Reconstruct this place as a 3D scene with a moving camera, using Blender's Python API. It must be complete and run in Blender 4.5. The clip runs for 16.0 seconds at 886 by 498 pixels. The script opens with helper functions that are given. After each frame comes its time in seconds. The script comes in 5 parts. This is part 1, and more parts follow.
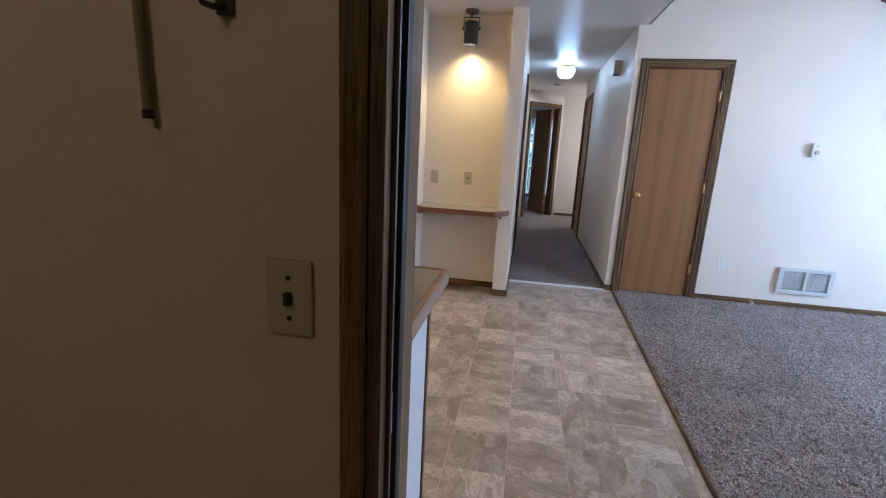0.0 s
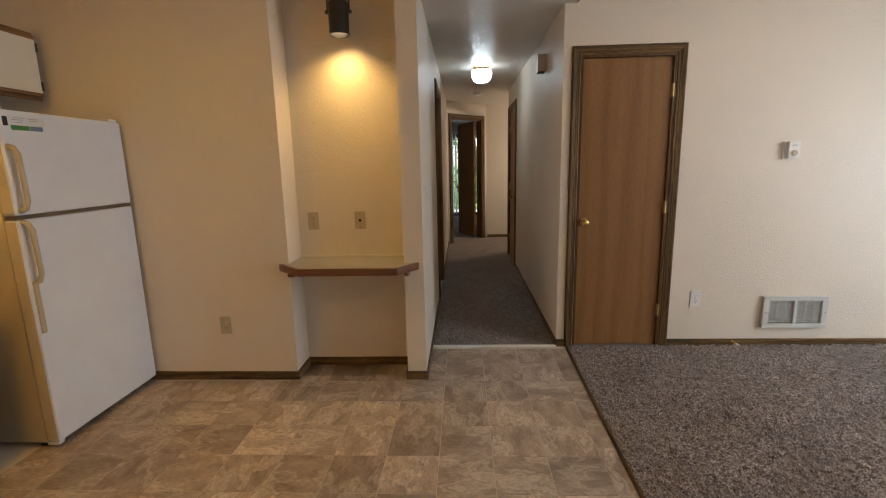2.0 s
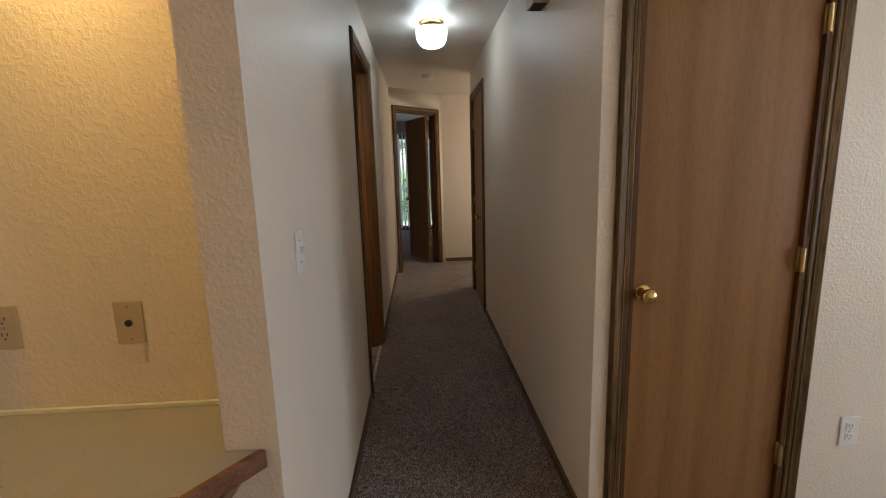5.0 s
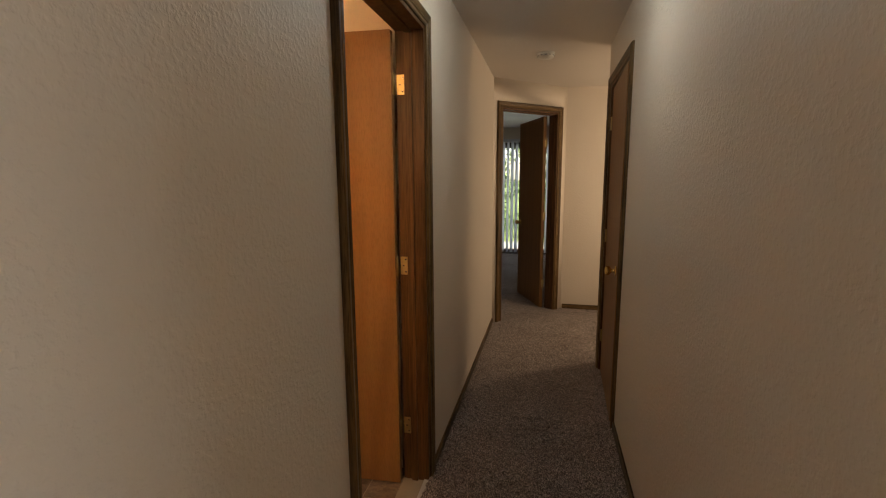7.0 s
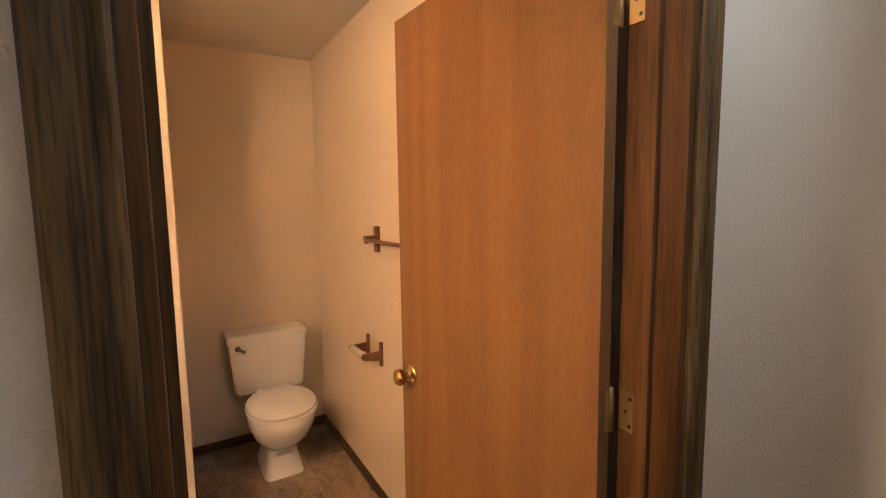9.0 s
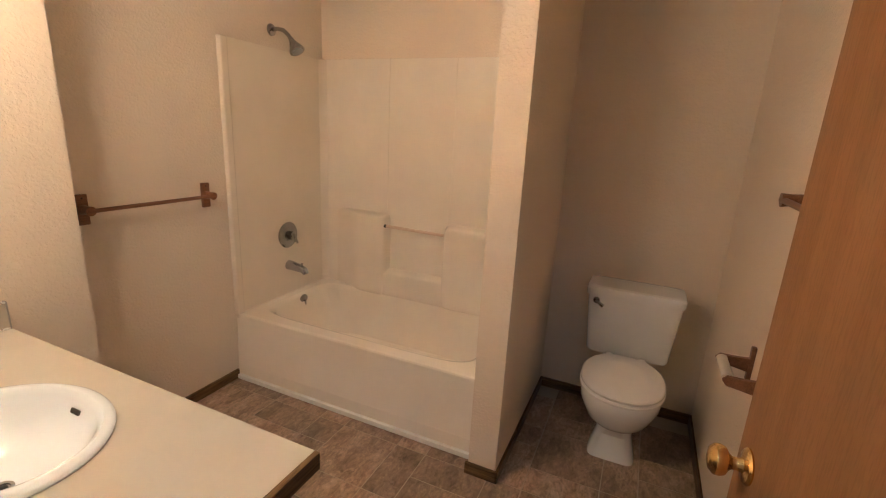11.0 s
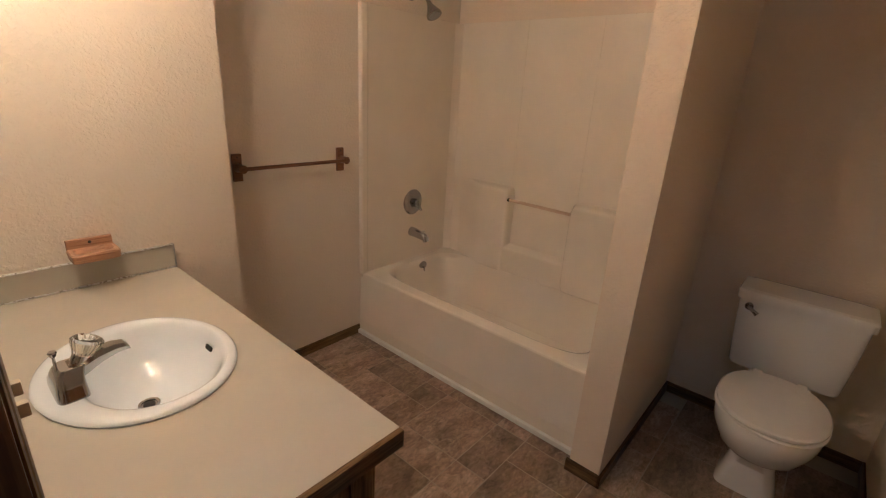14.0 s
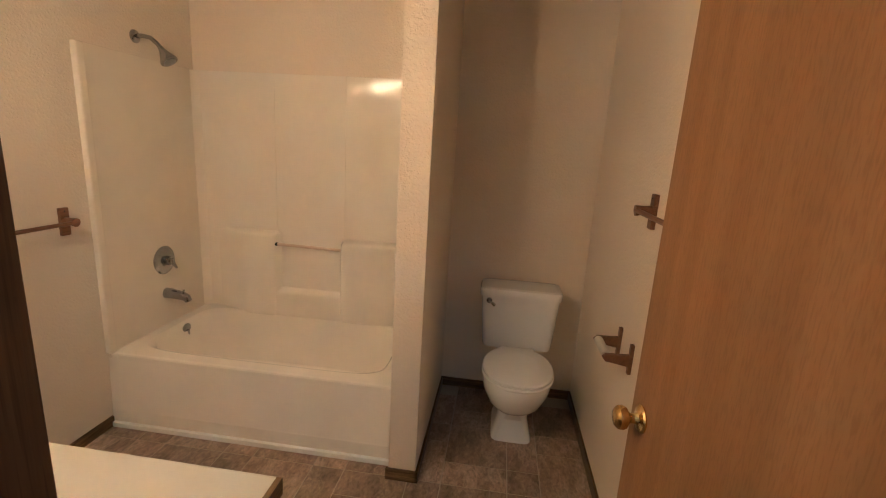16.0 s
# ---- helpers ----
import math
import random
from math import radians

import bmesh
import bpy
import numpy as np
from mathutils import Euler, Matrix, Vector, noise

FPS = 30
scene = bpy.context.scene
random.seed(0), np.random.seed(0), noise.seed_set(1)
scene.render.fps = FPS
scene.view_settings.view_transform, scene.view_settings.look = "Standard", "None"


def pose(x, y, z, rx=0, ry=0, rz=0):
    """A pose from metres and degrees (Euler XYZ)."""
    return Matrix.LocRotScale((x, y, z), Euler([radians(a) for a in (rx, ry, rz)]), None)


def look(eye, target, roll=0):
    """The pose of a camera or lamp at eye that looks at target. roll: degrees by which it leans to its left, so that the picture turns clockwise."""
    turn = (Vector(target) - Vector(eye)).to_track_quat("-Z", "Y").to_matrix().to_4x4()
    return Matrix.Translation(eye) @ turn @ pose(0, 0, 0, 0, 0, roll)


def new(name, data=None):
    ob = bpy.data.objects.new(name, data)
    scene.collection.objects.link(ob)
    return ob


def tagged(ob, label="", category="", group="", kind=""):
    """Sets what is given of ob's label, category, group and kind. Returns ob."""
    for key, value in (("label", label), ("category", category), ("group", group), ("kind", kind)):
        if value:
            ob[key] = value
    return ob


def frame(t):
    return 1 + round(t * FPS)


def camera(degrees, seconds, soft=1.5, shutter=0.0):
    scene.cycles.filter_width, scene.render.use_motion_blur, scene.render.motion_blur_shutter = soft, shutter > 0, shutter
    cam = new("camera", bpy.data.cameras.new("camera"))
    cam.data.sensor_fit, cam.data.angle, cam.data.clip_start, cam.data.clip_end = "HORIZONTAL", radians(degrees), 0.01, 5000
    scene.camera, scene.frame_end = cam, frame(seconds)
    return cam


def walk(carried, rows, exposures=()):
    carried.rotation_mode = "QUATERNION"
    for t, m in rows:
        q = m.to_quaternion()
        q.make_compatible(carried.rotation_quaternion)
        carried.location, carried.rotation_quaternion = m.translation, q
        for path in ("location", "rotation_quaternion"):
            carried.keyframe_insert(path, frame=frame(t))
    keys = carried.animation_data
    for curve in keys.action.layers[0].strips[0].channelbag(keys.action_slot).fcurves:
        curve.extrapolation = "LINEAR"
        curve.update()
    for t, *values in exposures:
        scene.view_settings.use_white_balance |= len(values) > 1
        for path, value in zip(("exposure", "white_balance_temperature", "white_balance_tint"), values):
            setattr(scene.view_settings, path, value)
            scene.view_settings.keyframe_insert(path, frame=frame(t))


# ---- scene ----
cam = camera(88.9, 16.0, soft=1.15)
PATH = [
    (0, (0.1, -4.416, 1.286), (-0.238, -2.496, 0.84), 2.9),
    (0.2, (0.102, -4.325, 1.279), (-0.033, -2.387, 0.802), 2.2),
    (0.4, (0.103, -4.227, 1.271), (0.185, -2.276, 0.838), 1.4),
    (0.5, (0.107, -4.169, 1.268), (0.252, -2.223, 0.83), 1.4),
    (0.6, (0.111, -4.105, 1.267), (0.319, -2.17, 0.809), 0.7),
    (0.8, (0.126, -3.981, 1.266), (0.368, -2.05, 0.806), -0.3),
    (1, (0.163, -3.847, 1.264), (0.399, -1.915, 0.804), -0.0),
    (1.5, (0.259, -3.445, 1.307), (0.366, -1.493, 0.883), -0.4),
    (2, (0.242, -3.22, 1.359), (0.154, -1.256, 0.988), -1.2),
    (2.5, (0.213, -3.099, 1.373), (-0.014, -1.14, 1.035), -0.7),
    (3, (0.285, -2.93, 1.366), (0.114, -0.971, 1.0), 0.1),
    (3.5, (0.249, -2.655, 1.343), (0.236, -0.686, 0.995), -0.2),
    (4, (0.241, -2.259, 1.37), (0.338, -0.29, 1.031), -1.5),
    (4.2, (0.252, -2.09, 1.356), (0.358, -0.125, 0.997), -1.7),
    (6.3, (0.511, -0.518, 1.437), (0.449, 1.453, 1.108), -0.4),
    (6.5, (0.529, -0.361, 1.424), (0.373, 1.608, 1.108), -0.6),
    (7, (0.526, 0.022, 1.441), (0.076, 1.947, 1.134), -0.4),
    (7.5, (0.493, 0.355, 1.455), (-0.091, 2.248, 1.179), -0.9),
    (8, (0.526, 0.67, 1.447), (-0.344, 2.459, 1.239), -1.4),
    (8.5, (0.493, 0.938, 1.457), (-0.852, 2.404, 1.255), -1.9),
    (9, (0.45, 1.178, 1.475), (-1.251, 2.207, 1.270), -0.8),
    (9.5, (0.417, 1.396, 1.475), (-1.492, 1.887, 1.152), 1.0),
    (10, (0.306, 1.512, 1.445), (-1.665, 1.510, 1.071), 0.5),
    (10.2, (0.197, 1.545, 1.455), (-1.756, 1.384, 1.061), 1.2),
    (12.3, (-0.129, 1.616, 1.423), (-1.39, 0.214, 0.755), 1.3),
    (12.5, (-0.161, 1.589, 1.422), (-1.38, 0.156, 0.743), 1.2),
    (13, (-0.172, 1.573, 1.421), (-1.371, 0.13, 0.73), 2.0),
    (13.5, (-0.141, 1.595, 1.431), (-1.434, 0.235, 0.736), 3.4),
    (14, (-0.12, 1.592, 1.442), (-1.562, 0.373, 0.782), 3.4),
    (14.5, (-0.113, 1.524, 1.444), (-1.744, 0.512, 0.882), 3.4),
    (15, (-0.046, 1.484, 1.468), (-1.81, 0.666, 0.997), 4.2),
    (15.5, (0.043, 1.483, 1.461), (-1.809, 0.874, 1.016), 3.9),
    (16, (0.125, 1.471, 1.492), (-1.811, 1.242, 1.042), 3.4),
]
EXPOSURES = [(0.0, 2.0, 4550, 10), (0.5, 1.5, 4500, 10), (1.0, 1.1, 5000, 10), (1.6, 1.18, 6100, 10), (2.0, 1.28, 6500, 11), (3.0, 1.17, 6300, 10), (4.0, 1.14, 6300, 10), (6.5, 1.48, 7000, 13), (7.0, 1.34, 7600, 14),
             (7.5, 1.6, 7000, 14), (8.0, 1.68, 6500, 14), (8.5, 1.84, 6300, 15), (9.0, 2.08, 6250, 15), (9.5, 1.88, 6200, 16), (10.2, 1.82, 5500, 9), (12.3, 1.0, 4650, 4), (15.0, 0.94, 4850, 7), (16.0, 1.43, 4900, 2)]
walk(cam, [(t, look(eye, target, roll)) for t, eye, target, roll in PATH], EXPOSURES)

# ---- plan, in metres ----
CEIL = 2.37
HALL_R = 0.928
KIT_Y, NICHE_Y, NICHE_X = -0.525, -0.302, -0.838
KIT_X, LIV_X = -2.5, 4.9
ENTRY_OUT, ENTRY_IN = -3.84, -3.64
BATH_X0, BATH_X1 = -2.49, -0.12
TOWEL_Y, STUB_Y, STUB_X = -0.385, -0.14, -0.862
BATH_Y1 = 2.003

# ---- world and light ----
world = bpy.data.worlds.new("world")
scene.world = world
world.use_nodes = True
wn = world.node_tree.nodes
sky = wn.new("ShaderNodeTexSky")
sky.sky_type, sky.sun_disc = "NISHITA", False
sky.sun_elevation, sky.sun_rotation = radians(63), radians(139)
wn["Background"].inputs["Strength"].default_value = 0.15
world.node_tree.links.new(sky.outputs[0], wn["Background"].inputs[0])


INDOOR = 0.45     # lamps and window light against the sun


def lamp(name, kind, m, energy, color, **kw):
    d = bpy.data.lights.new(name, kind)
    d.energy, d.color = energy * (1 if kind == "SUN" else INDOOR), color
    if "size" in kw:
        d.shape, d.size, d.size_y = "RECTANGLE", kw["size"], kw["size_y"]
    if "radius" in kw:
        d.shadow_soft_size = kw["radius"]
    if "spot" in kw:
        d.spot_size, d.spot_blend = radians(kw["spot"]), kw["blend"]
    if "angle" in kw:
        d.angle = radians(kw["angle"])
    ob = new(name, d)
    ob.matrix_world = m
    return ob


SKYBLUE = (0.80, 0.90, 1.0)
lamp("sun", "SUN", look((6, -2, 6), (6 - 0.66, -2 + 0.75, 6 - 1.95)), 5.0, (1.0, 0.95, 0.86), angle=0.5)
lamp("slider_daylight", "AREA", look((4.74, -1.75, 1.10), (0.0, -1.75, 0.0)), 76, SKYBLUE, size=1.7, size_y=1.9)
lamp("bedroom_daylight", "AREA", look((0.25, 8.712, 1.10), (0.25, 0.0, 1.0)), 8, (0.80, 0.90, 1.0), size=1.7, size_y=1.9)
# added fill lamp: the alcove is closed and has no window
lamp("alcove_daylight", "AREA", look((2.05, 4.35, 1.45), (0.5, 4.4, 1.4)), 11, (1.0, 0.84, 0.64), size=0.6, size_y=1.4)
lamp("niche_spot", "SPOT", look((-0.457, -0.44, 2.125), (-0.457, -0.38, 0.0)), 21, (1.0, 0.64, 0.20), radius=0.05, spot=136, blend=1.0)


# ---- materials ----
def nodes_of(name):
    m = bpy.data.materials.new(name)
    m.use_nodes = True
    nt = m.node_tree
    return m, nt, nt.nodes, nt.links, nt.nodes["Principled BSDF"]


def noise_node(nt, vec, scale, detail=3.0, rough=0.55):
    n = nt.nodes.new("ShaderNodeTexNoise")
    n.inputs["Scale"].default_value, n.inputs["Detail"].default_value, n.inputs["Roughness"].default_value = scale, detail, rough
    nt.links.new(vec, n.inputs["Vector"])
    return n.outputs["Fac"]


def coords(nt, stretch=(1, 1, 1), offset_random=False):
    tc = nt.nodes.new("ShaderNodeTexCoord")
    mp = nt.nodes.new("ShaderNodeMapping")
    mp.inputs["Scale"].default_value = stretch
    nt.links.new(tc.outputs["Object"], mp.inputs["Vector"])
    if offset_random:
        info = nt.nodes.new("ShaderNodeObjectInfo")
        mul = nt.nodes.new("ShaderNodeVectorMath")
        mul.operation = "SCALE"
        mul.inputs[0].default_value = (37.0, 61.0, 23.0)
        nt.links.new(info.outputs["Random"], mul.inputs["Scale"])
        nt.links.new(mul.outputs[0], mp.inputs["Location"])
    return mp.outputs["Vector"]


def ramp(nt, fac, stops):
    r = nt.nodes.new("ShaderNodeValToRGB")
    e = r.color_ramp.elements
    while len(e) < len(stops):
        e.new(0.5)
    for el, (p, c) in zip(e, stops):
        el.position, el.color = p, (*c, 1)
    nt.links.new(fac, r.inputs["Fac"])
    return r.outputs["Color"]


def mixc(nt, fac, a, b, mode="MIX"):
    m = nt.nodes.new("ShaderNodeMix")
    m.data_type, m.blend_type = "RGBA", mode
    for sock, v in ((m.inputs["Factor"], fac), (m.inputs["A"], a), (m.inputs["B"], b)):
        if isinstance(v, (int, float)):
            sock.default_value = v
        elif isinstance(v, tuple):
            sock.default_value = (*v, 1)
        else:
            nt.links.new(v, sock)
    return m.outputs["Result"]


def bump(nt, bsdf, height, strength, distance):
    b = nt.nodes.new("ShaderNodeBump")
    b.inputs["Strength"].default_value, b.inputs["Distance"].default_value = strength, distance
    nt.links.new(height, b.inputs["Height"])
    nt.links.new(b.outputs["Normal"], bsdf.inputs["Normal"])


def math_node(nt, op, a, b=None):
    m = nt.nodes.new("ShaderNodeMath")
    m.operation = op
    for sock, v in zip(m.inputs, (a, b)):
        if v is None:
            continue
        if isinstance(v, (int, float)):
            sock.default_value = v
        else:
            nt.links.new(v, sock)
    return m.outputs[0]


def plain(name, color, rough, metal=0.0, vary=0.08, scale=6.0, grain=120.0, relief=0.05, dist=0.0008, coat=0.0):
    m, nt, nd, ln, bs = nodes_of(name)
    v = coords(nt)
    big, fine = noise_node(nt, v, scale, 4), noise_node(nt, v, grain, 2)
    dark = tuple(c * (1 - vary * 1.6) for c in color)
    lite = tuple(min(1, c * (1 + vary)) for c in color)
    col = ramp(nt, big, [(0.3, dark), (0.7, lite)])
    ln.new(col, bs.inputs["Base Color"])
    r = math_node(nt, "MULTIPLY_ADD", fine, 0.14)
    r.node.inputs[2].default_value = max(0.02, rough - 0.07)
    ln.new(r, bs.inputs["Roughness"])
    bs.inputs["Metallic"].default_value = metal
    bs.inputs["Coat Weight"].default_value = coat
    if relief:
        bump(nt, bs, fine, relief, dist)
    return m


def wall_paint(name, color, rough=0.45, relief=0.50, spec=0.42):
    """Rolled paint over a sprayed, knocked-down texture."""
    m, nt, nd, ln, bs = nodes_of(name)
    v = coords(nt)
    blotch, stain = noise_node(nt, v, 1.3, 5), noise_node(nt, v, 9.0, 5, 0.65)
    base = ramp(nt, blotch, [(0.25, tuple(c * 0.94 for c in color)), (0.75, color)])
    col = mixc(nt, math_node(nt, "MULTIPLY", stain, 0.10), base, tuple(c * 0.80 for c in color))
    ln.new(col, bs.inputs["Base Color"])
    lumps, fine, patch = noise_node(nt, v, 88.0, 2.5, 0.5), noise_node(nt, v, 300.0, 2), noise_node(nt, coords(nt, (24.0, 24.0, 60.0)), 1.0, 2)
    lumps = math_node(nt, "ADD", math_node(nt, "MULTIPLY", lumps, 0.66), math_node(nt, "MULTIPLY", patch, 0.34))
    flat = nt.nodes.new("ShaderNodeMapRange")
    flat.inputs["From Min"].default_value, flat.inputs["From Max"].default_value = 0.44, 0.62
    flat.interpolation_type = "SMOOTHSTEP"
    ln.new(lumps, flat.inputs["Value"])
    h = math_node(nt, "ADD", flat.outputs[0], math_node(nt, "MULTIPLY", fine, 0.10))
    bump(nt, bs, h, relief, 0.0016)
    bs.inputs["Roughness"].default_value = rough
    bs.inputs["Specular IOR Level"].default_value = spec
    return m


def oak(name, light, dark, rough=0.38, axis=2, scale=1.0, contrast=1.0, own=True, pore_mix=0.55, coat=0.04, fleck=9.0, figure=0.0):
    """Stained oak: long grain along one axis, with pores."""
    m, nt, nd, ln, bs = nodes_of(name)
    st = [34.0 * scale] * 3
    st[axis] = 1.6 * scale
    v = coords(nt, tuple(st), own)
    wav = noise_node(nt, v, 1.0, 6, 0.62)
    st2 = [260.0 * scale] * 3
    st2[axis] = fleck * scale
    v2 = coords(nt, tuple(st2), own)
    pores = noise_node(nt, v2, 1.0, 2, 0.5)
    mid = tuple((a + b) / 2 for a, b in zip(light, dark))
    col = ramp(nt, wav, [(0.5 - 0.24 / contrast, dark), (0.5, mid), (0.5 + 0.2 / contrast, light)])
    pore = ramp(nt, pores, [(0.36, (0.45, 0.42, 0.40)), (0.52, (1, 1, 1))])
    if figure:
        arch = nt.nodes.new("ShaderNodeTexWave")
        arch.wave_type, arch.bands_direction = "BANDS", "X"
        arch.inputs["Scale"].default_value, arch.inputs["Distortion"].default_value = 1.6, 16.0
        arch.inputs["Detail"].default_value, arch.inputs["Detail Scale"].default_value = 2.5, 0.8
        ln.new(coords(nt, (1.5, 1.5, 0.16), own), arch.inputs["Vector"])
        col = mixc(nt, figure, col, ramp(nt, arch.outputs["Fac"], [(0.1, (0.72, 0.68, 0.64)), (0.6, (1, 1, 1))]), "MULTIPLY")
    ln.new(mixc(nt, pore_mix, col, pore, "MULTIPLY"), bs.inputs["Base Color"])
    bs.inputs["Roughness"].default_value = rough
    bs.inputs["Coat Weight"].default_value, bs.inputs["Coat Roughness"].default_value = coat, 0.3
    bs.inputs["Specular IOR Level"].default_value = 0.2
    bump(nt, bs, pores, 0.18, 0.0006)
    return m


def carpet_mat(name):
    """Twisted cut pile: light and dark tufts, lying in brushed patches."""
    m, nt, nd, ln, bs = nodes_of(name)
    v = coords(nt)
    speck, mid, big = noise_node(nt, coords(nt, (1.0, 0.62, 1.0)), 170.0, 3, 0.72), noise_node(nt, v, 34.0, 3, 0.6), noise_node(nt, v, 2.6, 5, 0.6)
    col = ramp(nt, speck, [(0.35, (0.036, 0.025, 0.020)), (0.44, (0.150, 0.114, 0.099)), (0.53, (0.36, 0.288, 0.256)), (0.63, (0.80, 0.685, 0.628))])
    sh = ramp(nt, mid, [(0.34, (0.70, 0.68, 0.67)), (0.62, (1.0, 1.0, 1.0))])
    lay = ramp(nt, big, [(0.36, (0.76, 0.74, 0.73)), (0.62, (1, 1, 1))])
    ln.new(mixc(nt, 1.0, mixc(nt, 1.0, col, sh, "MULTIPLY"), lay, "MULTIPLY"), bs.inputs["Base Color"])
    bs.inputs["Roughness"].default_value = 0.95
    bs.inputs["Specular IOR Level"].default_value = 0.12
    bs.inputs["Sheen Weight"].default_value = 0.25
    bump(nt, bs, math_node(nt, "ADD", speck, mid), 1.0, 0.006)
    return m


def stone_vinyl(name, cols, rough, flake=4.5, spread=1.0, mottle=0.5, grit=46.0):
    """Printed slate: clouded ground, cleft plates that are sharp on one side and fade on the other, each tile of its own tone."""
    m, nt, nd, ln, bs = nodes_of(name)
    v = coords(nt, (1.0, 1.8, 1.0), True)
    v.node.inputs["Rotation"].default_value = (0, 0, radians(24))
    warp = nt.nodes.new("ShaderNodeTexNoise")
    warp.inputs["Scale"].default_value, warp.inputs["Detail"].default_value = 9.0, 4.0
    ln.new(v, warp.inputs["Vector"])
    add = nt.nodes.new("ShaderNodeVectorMath")
    add.operation = "MULTIPLY_ADD"
    add.inputs[1].default_value = (0.07, 0.07, 0.07)
    ln.new(warp.outputs["Color"], add.inputs[0])
    ln.new(v, add.inputs[2])
    a, b, c, d = cols
    cloud = noise_node(nt, add.outputs[0], flake * 1.6, 5, 0.62)
    ground = ramp(nt, cloud, [(0.32, a), (0.50, b), (0.68, c)])
    plates = noise_node(nt, add.outputs[0], flake, 4, 0.52)
    edge = ramp(nt, plates, [(0.40, (0.0,) * 3), (0.515, (0.0,) * 3), (0.545, (0.46,) * 3), (0.60, (0.06,) * 3), (0.625, (0.55,) * 3), (0.74, (0.15,) * 3)])
    col = mixc(nt, edge, ground, d)
    fine = noise_node(nt, add.outputs[0], grit, 4, 0.7)
    spots = ramp(nt, fine, [(0.36, (0.45, 0.42, 0.40)), (0.48, (0.95, 0.94, 0.93)), (0.56, (1.05, 1.04, 1.03)), (0.64, (1.5, 1.46, 1.42))])
    col = mixc(nt, mottle, col, mixc(nt, 1.0, col, spots, "MULTIPLY"))
    info = nt.nodes.new("ShaderNodeObjectInfo")
    tint = ramp(nt, info.outputs["Random"], [(0.0, (1 - 0.26 * spread,) * 3), (0.5, (0.95, 0.94, 0.93)), (1.0, (1 + 0.24 * spread,) * 3)])
    ln.new(mixc(nt, 1.0, col, tint, "MULTIPLY"), bs.inputs["Base Color"])
    bs.inputs["Roughness"].default_value = rough
    bs.inputs["Specular IOR Level"].default_value = 0.4
    bump(nt, bs, plates, 0.2, 0.0015)
    return m


def glow(name, color, strength):
    m, nt, nd, ln, bs = nodes_of(name)
    bs.inputs["Base Color"].default_value = (*color, 1)
    bs.inputs["Emission Color"].default_value = (*color, 1)
    bs.inputs["Emission Strength"].default_value = strength * INDOOR
    bs.inputs["Roughness"].default_value = 0.3
    return m


def glass(name, color=(1, 1, 1), rough=0.0):
    m, nt, nd, ln, bs = nodes_of(name)
    bs.inputs["Base Color"].default_value = (*color, 1)
    bs.inputs["Transmission Weight"].default_value = 1.0
    bs.inputs["Roughness"].default_value = rough
    bs.inputs["IOR"].default_value = 1.45
    return m


def leaf_mat(name, a, b):
    m, nt, nd, ln, bs = nodes_of(name)
    g = nt.nodes.new("ShaderNodeNewGeometry")
    ln.new(ramp(nt, g.outputs["Random Per Island"], [(0.0, a), (1.0, b)]), bs.inputs["Base Color"])
    bs.inputs["Roughness"].default_value = 0.5
    bs.inputs["Transmission Weight"].default_value = 0.0
    return m


PAINT = wall_paint("cream_wall_paint", (0.78, 0.69, 0.585))
# cream made warmer: the bathroom's warm bounced light is put into the colour
PAINT_BATH = wall_paint("bath_paint_warm_bounce", (0.80, 0.676, 0.532))
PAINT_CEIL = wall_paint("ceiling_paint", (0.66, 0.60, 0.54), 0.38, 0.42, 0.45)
PAINT_OUT = wall_paint("corridor_paint", (0.68, 0.57, 0.41), 0.5, 0.15)
CARPET = carpet_mat("speckled_carpet")
TILE = stone_vinyl("tan_slate_vinyl", [(0.30, 0.232, 0.180), (0.41, 0.328, 0.262), (0.52, 0.428, 0.352), (0.78, 0.695, 0.605)], 0.42, 4.2, 0.85, 0.36)
TILE_BATH = stone_vinyl("dark_slate_vinyl", [(0.165, 0.115, 0.084), (0.265, 0.188, 0.138), (0.365, 0.268, 0.198), (0.42, 0.318, 0.24)], 0.36, 5.0, 1.1, 0.55, 38.0)
GROUT = plain("vinyl_joint", (0.66, 0.59, 0.51), 0.6)
GROUT_BATH = plain("pale_vinyl_joint", (0.36, 0.30, 0.23), 0.6)
TRIM = oak("dark_oak_trim", (0.235, 0.142, 0.060), (0.048, 0.029, 0.013), 0.46, contrast=1.5, pore_mix=0.85, fleck=14.0)
TRIM_H = oak("dark_oak_rail_x", (0.235, 0.142, 0.060), (0.048, 0.029, 0.013), 0.46, axis=0, contrast=1.5, pore_mix=0.85, fleck=14.0)
TRIM_Y = oak("dark_oak_rail_y", (0.235, 0.142, 0.060), (0.048, 0.029, 0.013), 0.46, contrast=1.5, pore_mix=0.85, fleck=14.0, axis=1)
DOORWOOD = oak("oak_veneer", (0.318, 0.163, 0.066), (0.240, 0.118, 0.045), 0.44, contrast=0.45, pore_mix=0.24, figure=0.38, fleck=34.0)
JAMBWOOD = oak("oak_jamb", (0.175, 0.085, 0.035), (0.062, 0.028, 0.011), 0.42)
# paler than JAMBWOOD: the lit inner face is put into the colour
ENTRYWOOD = oak("entry_jamb_oak", (0.30, 0.185, 0.085), (0.15, 0.086, 0.036), 0.45)
SHELFWOOD = oak("oak_nosing_x", (0.24, 0.115, 0.066), (0.115, 0.052, 0.028), 0.35, axis=0)
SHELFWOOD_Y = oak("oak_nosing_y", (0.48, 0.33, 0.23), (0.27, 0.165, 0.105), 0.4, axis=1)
CABWOOD = oak("oak_cabinet", (0.30, 0.165, 0.075), (0.16, 0.085, 0.037), 0.38)
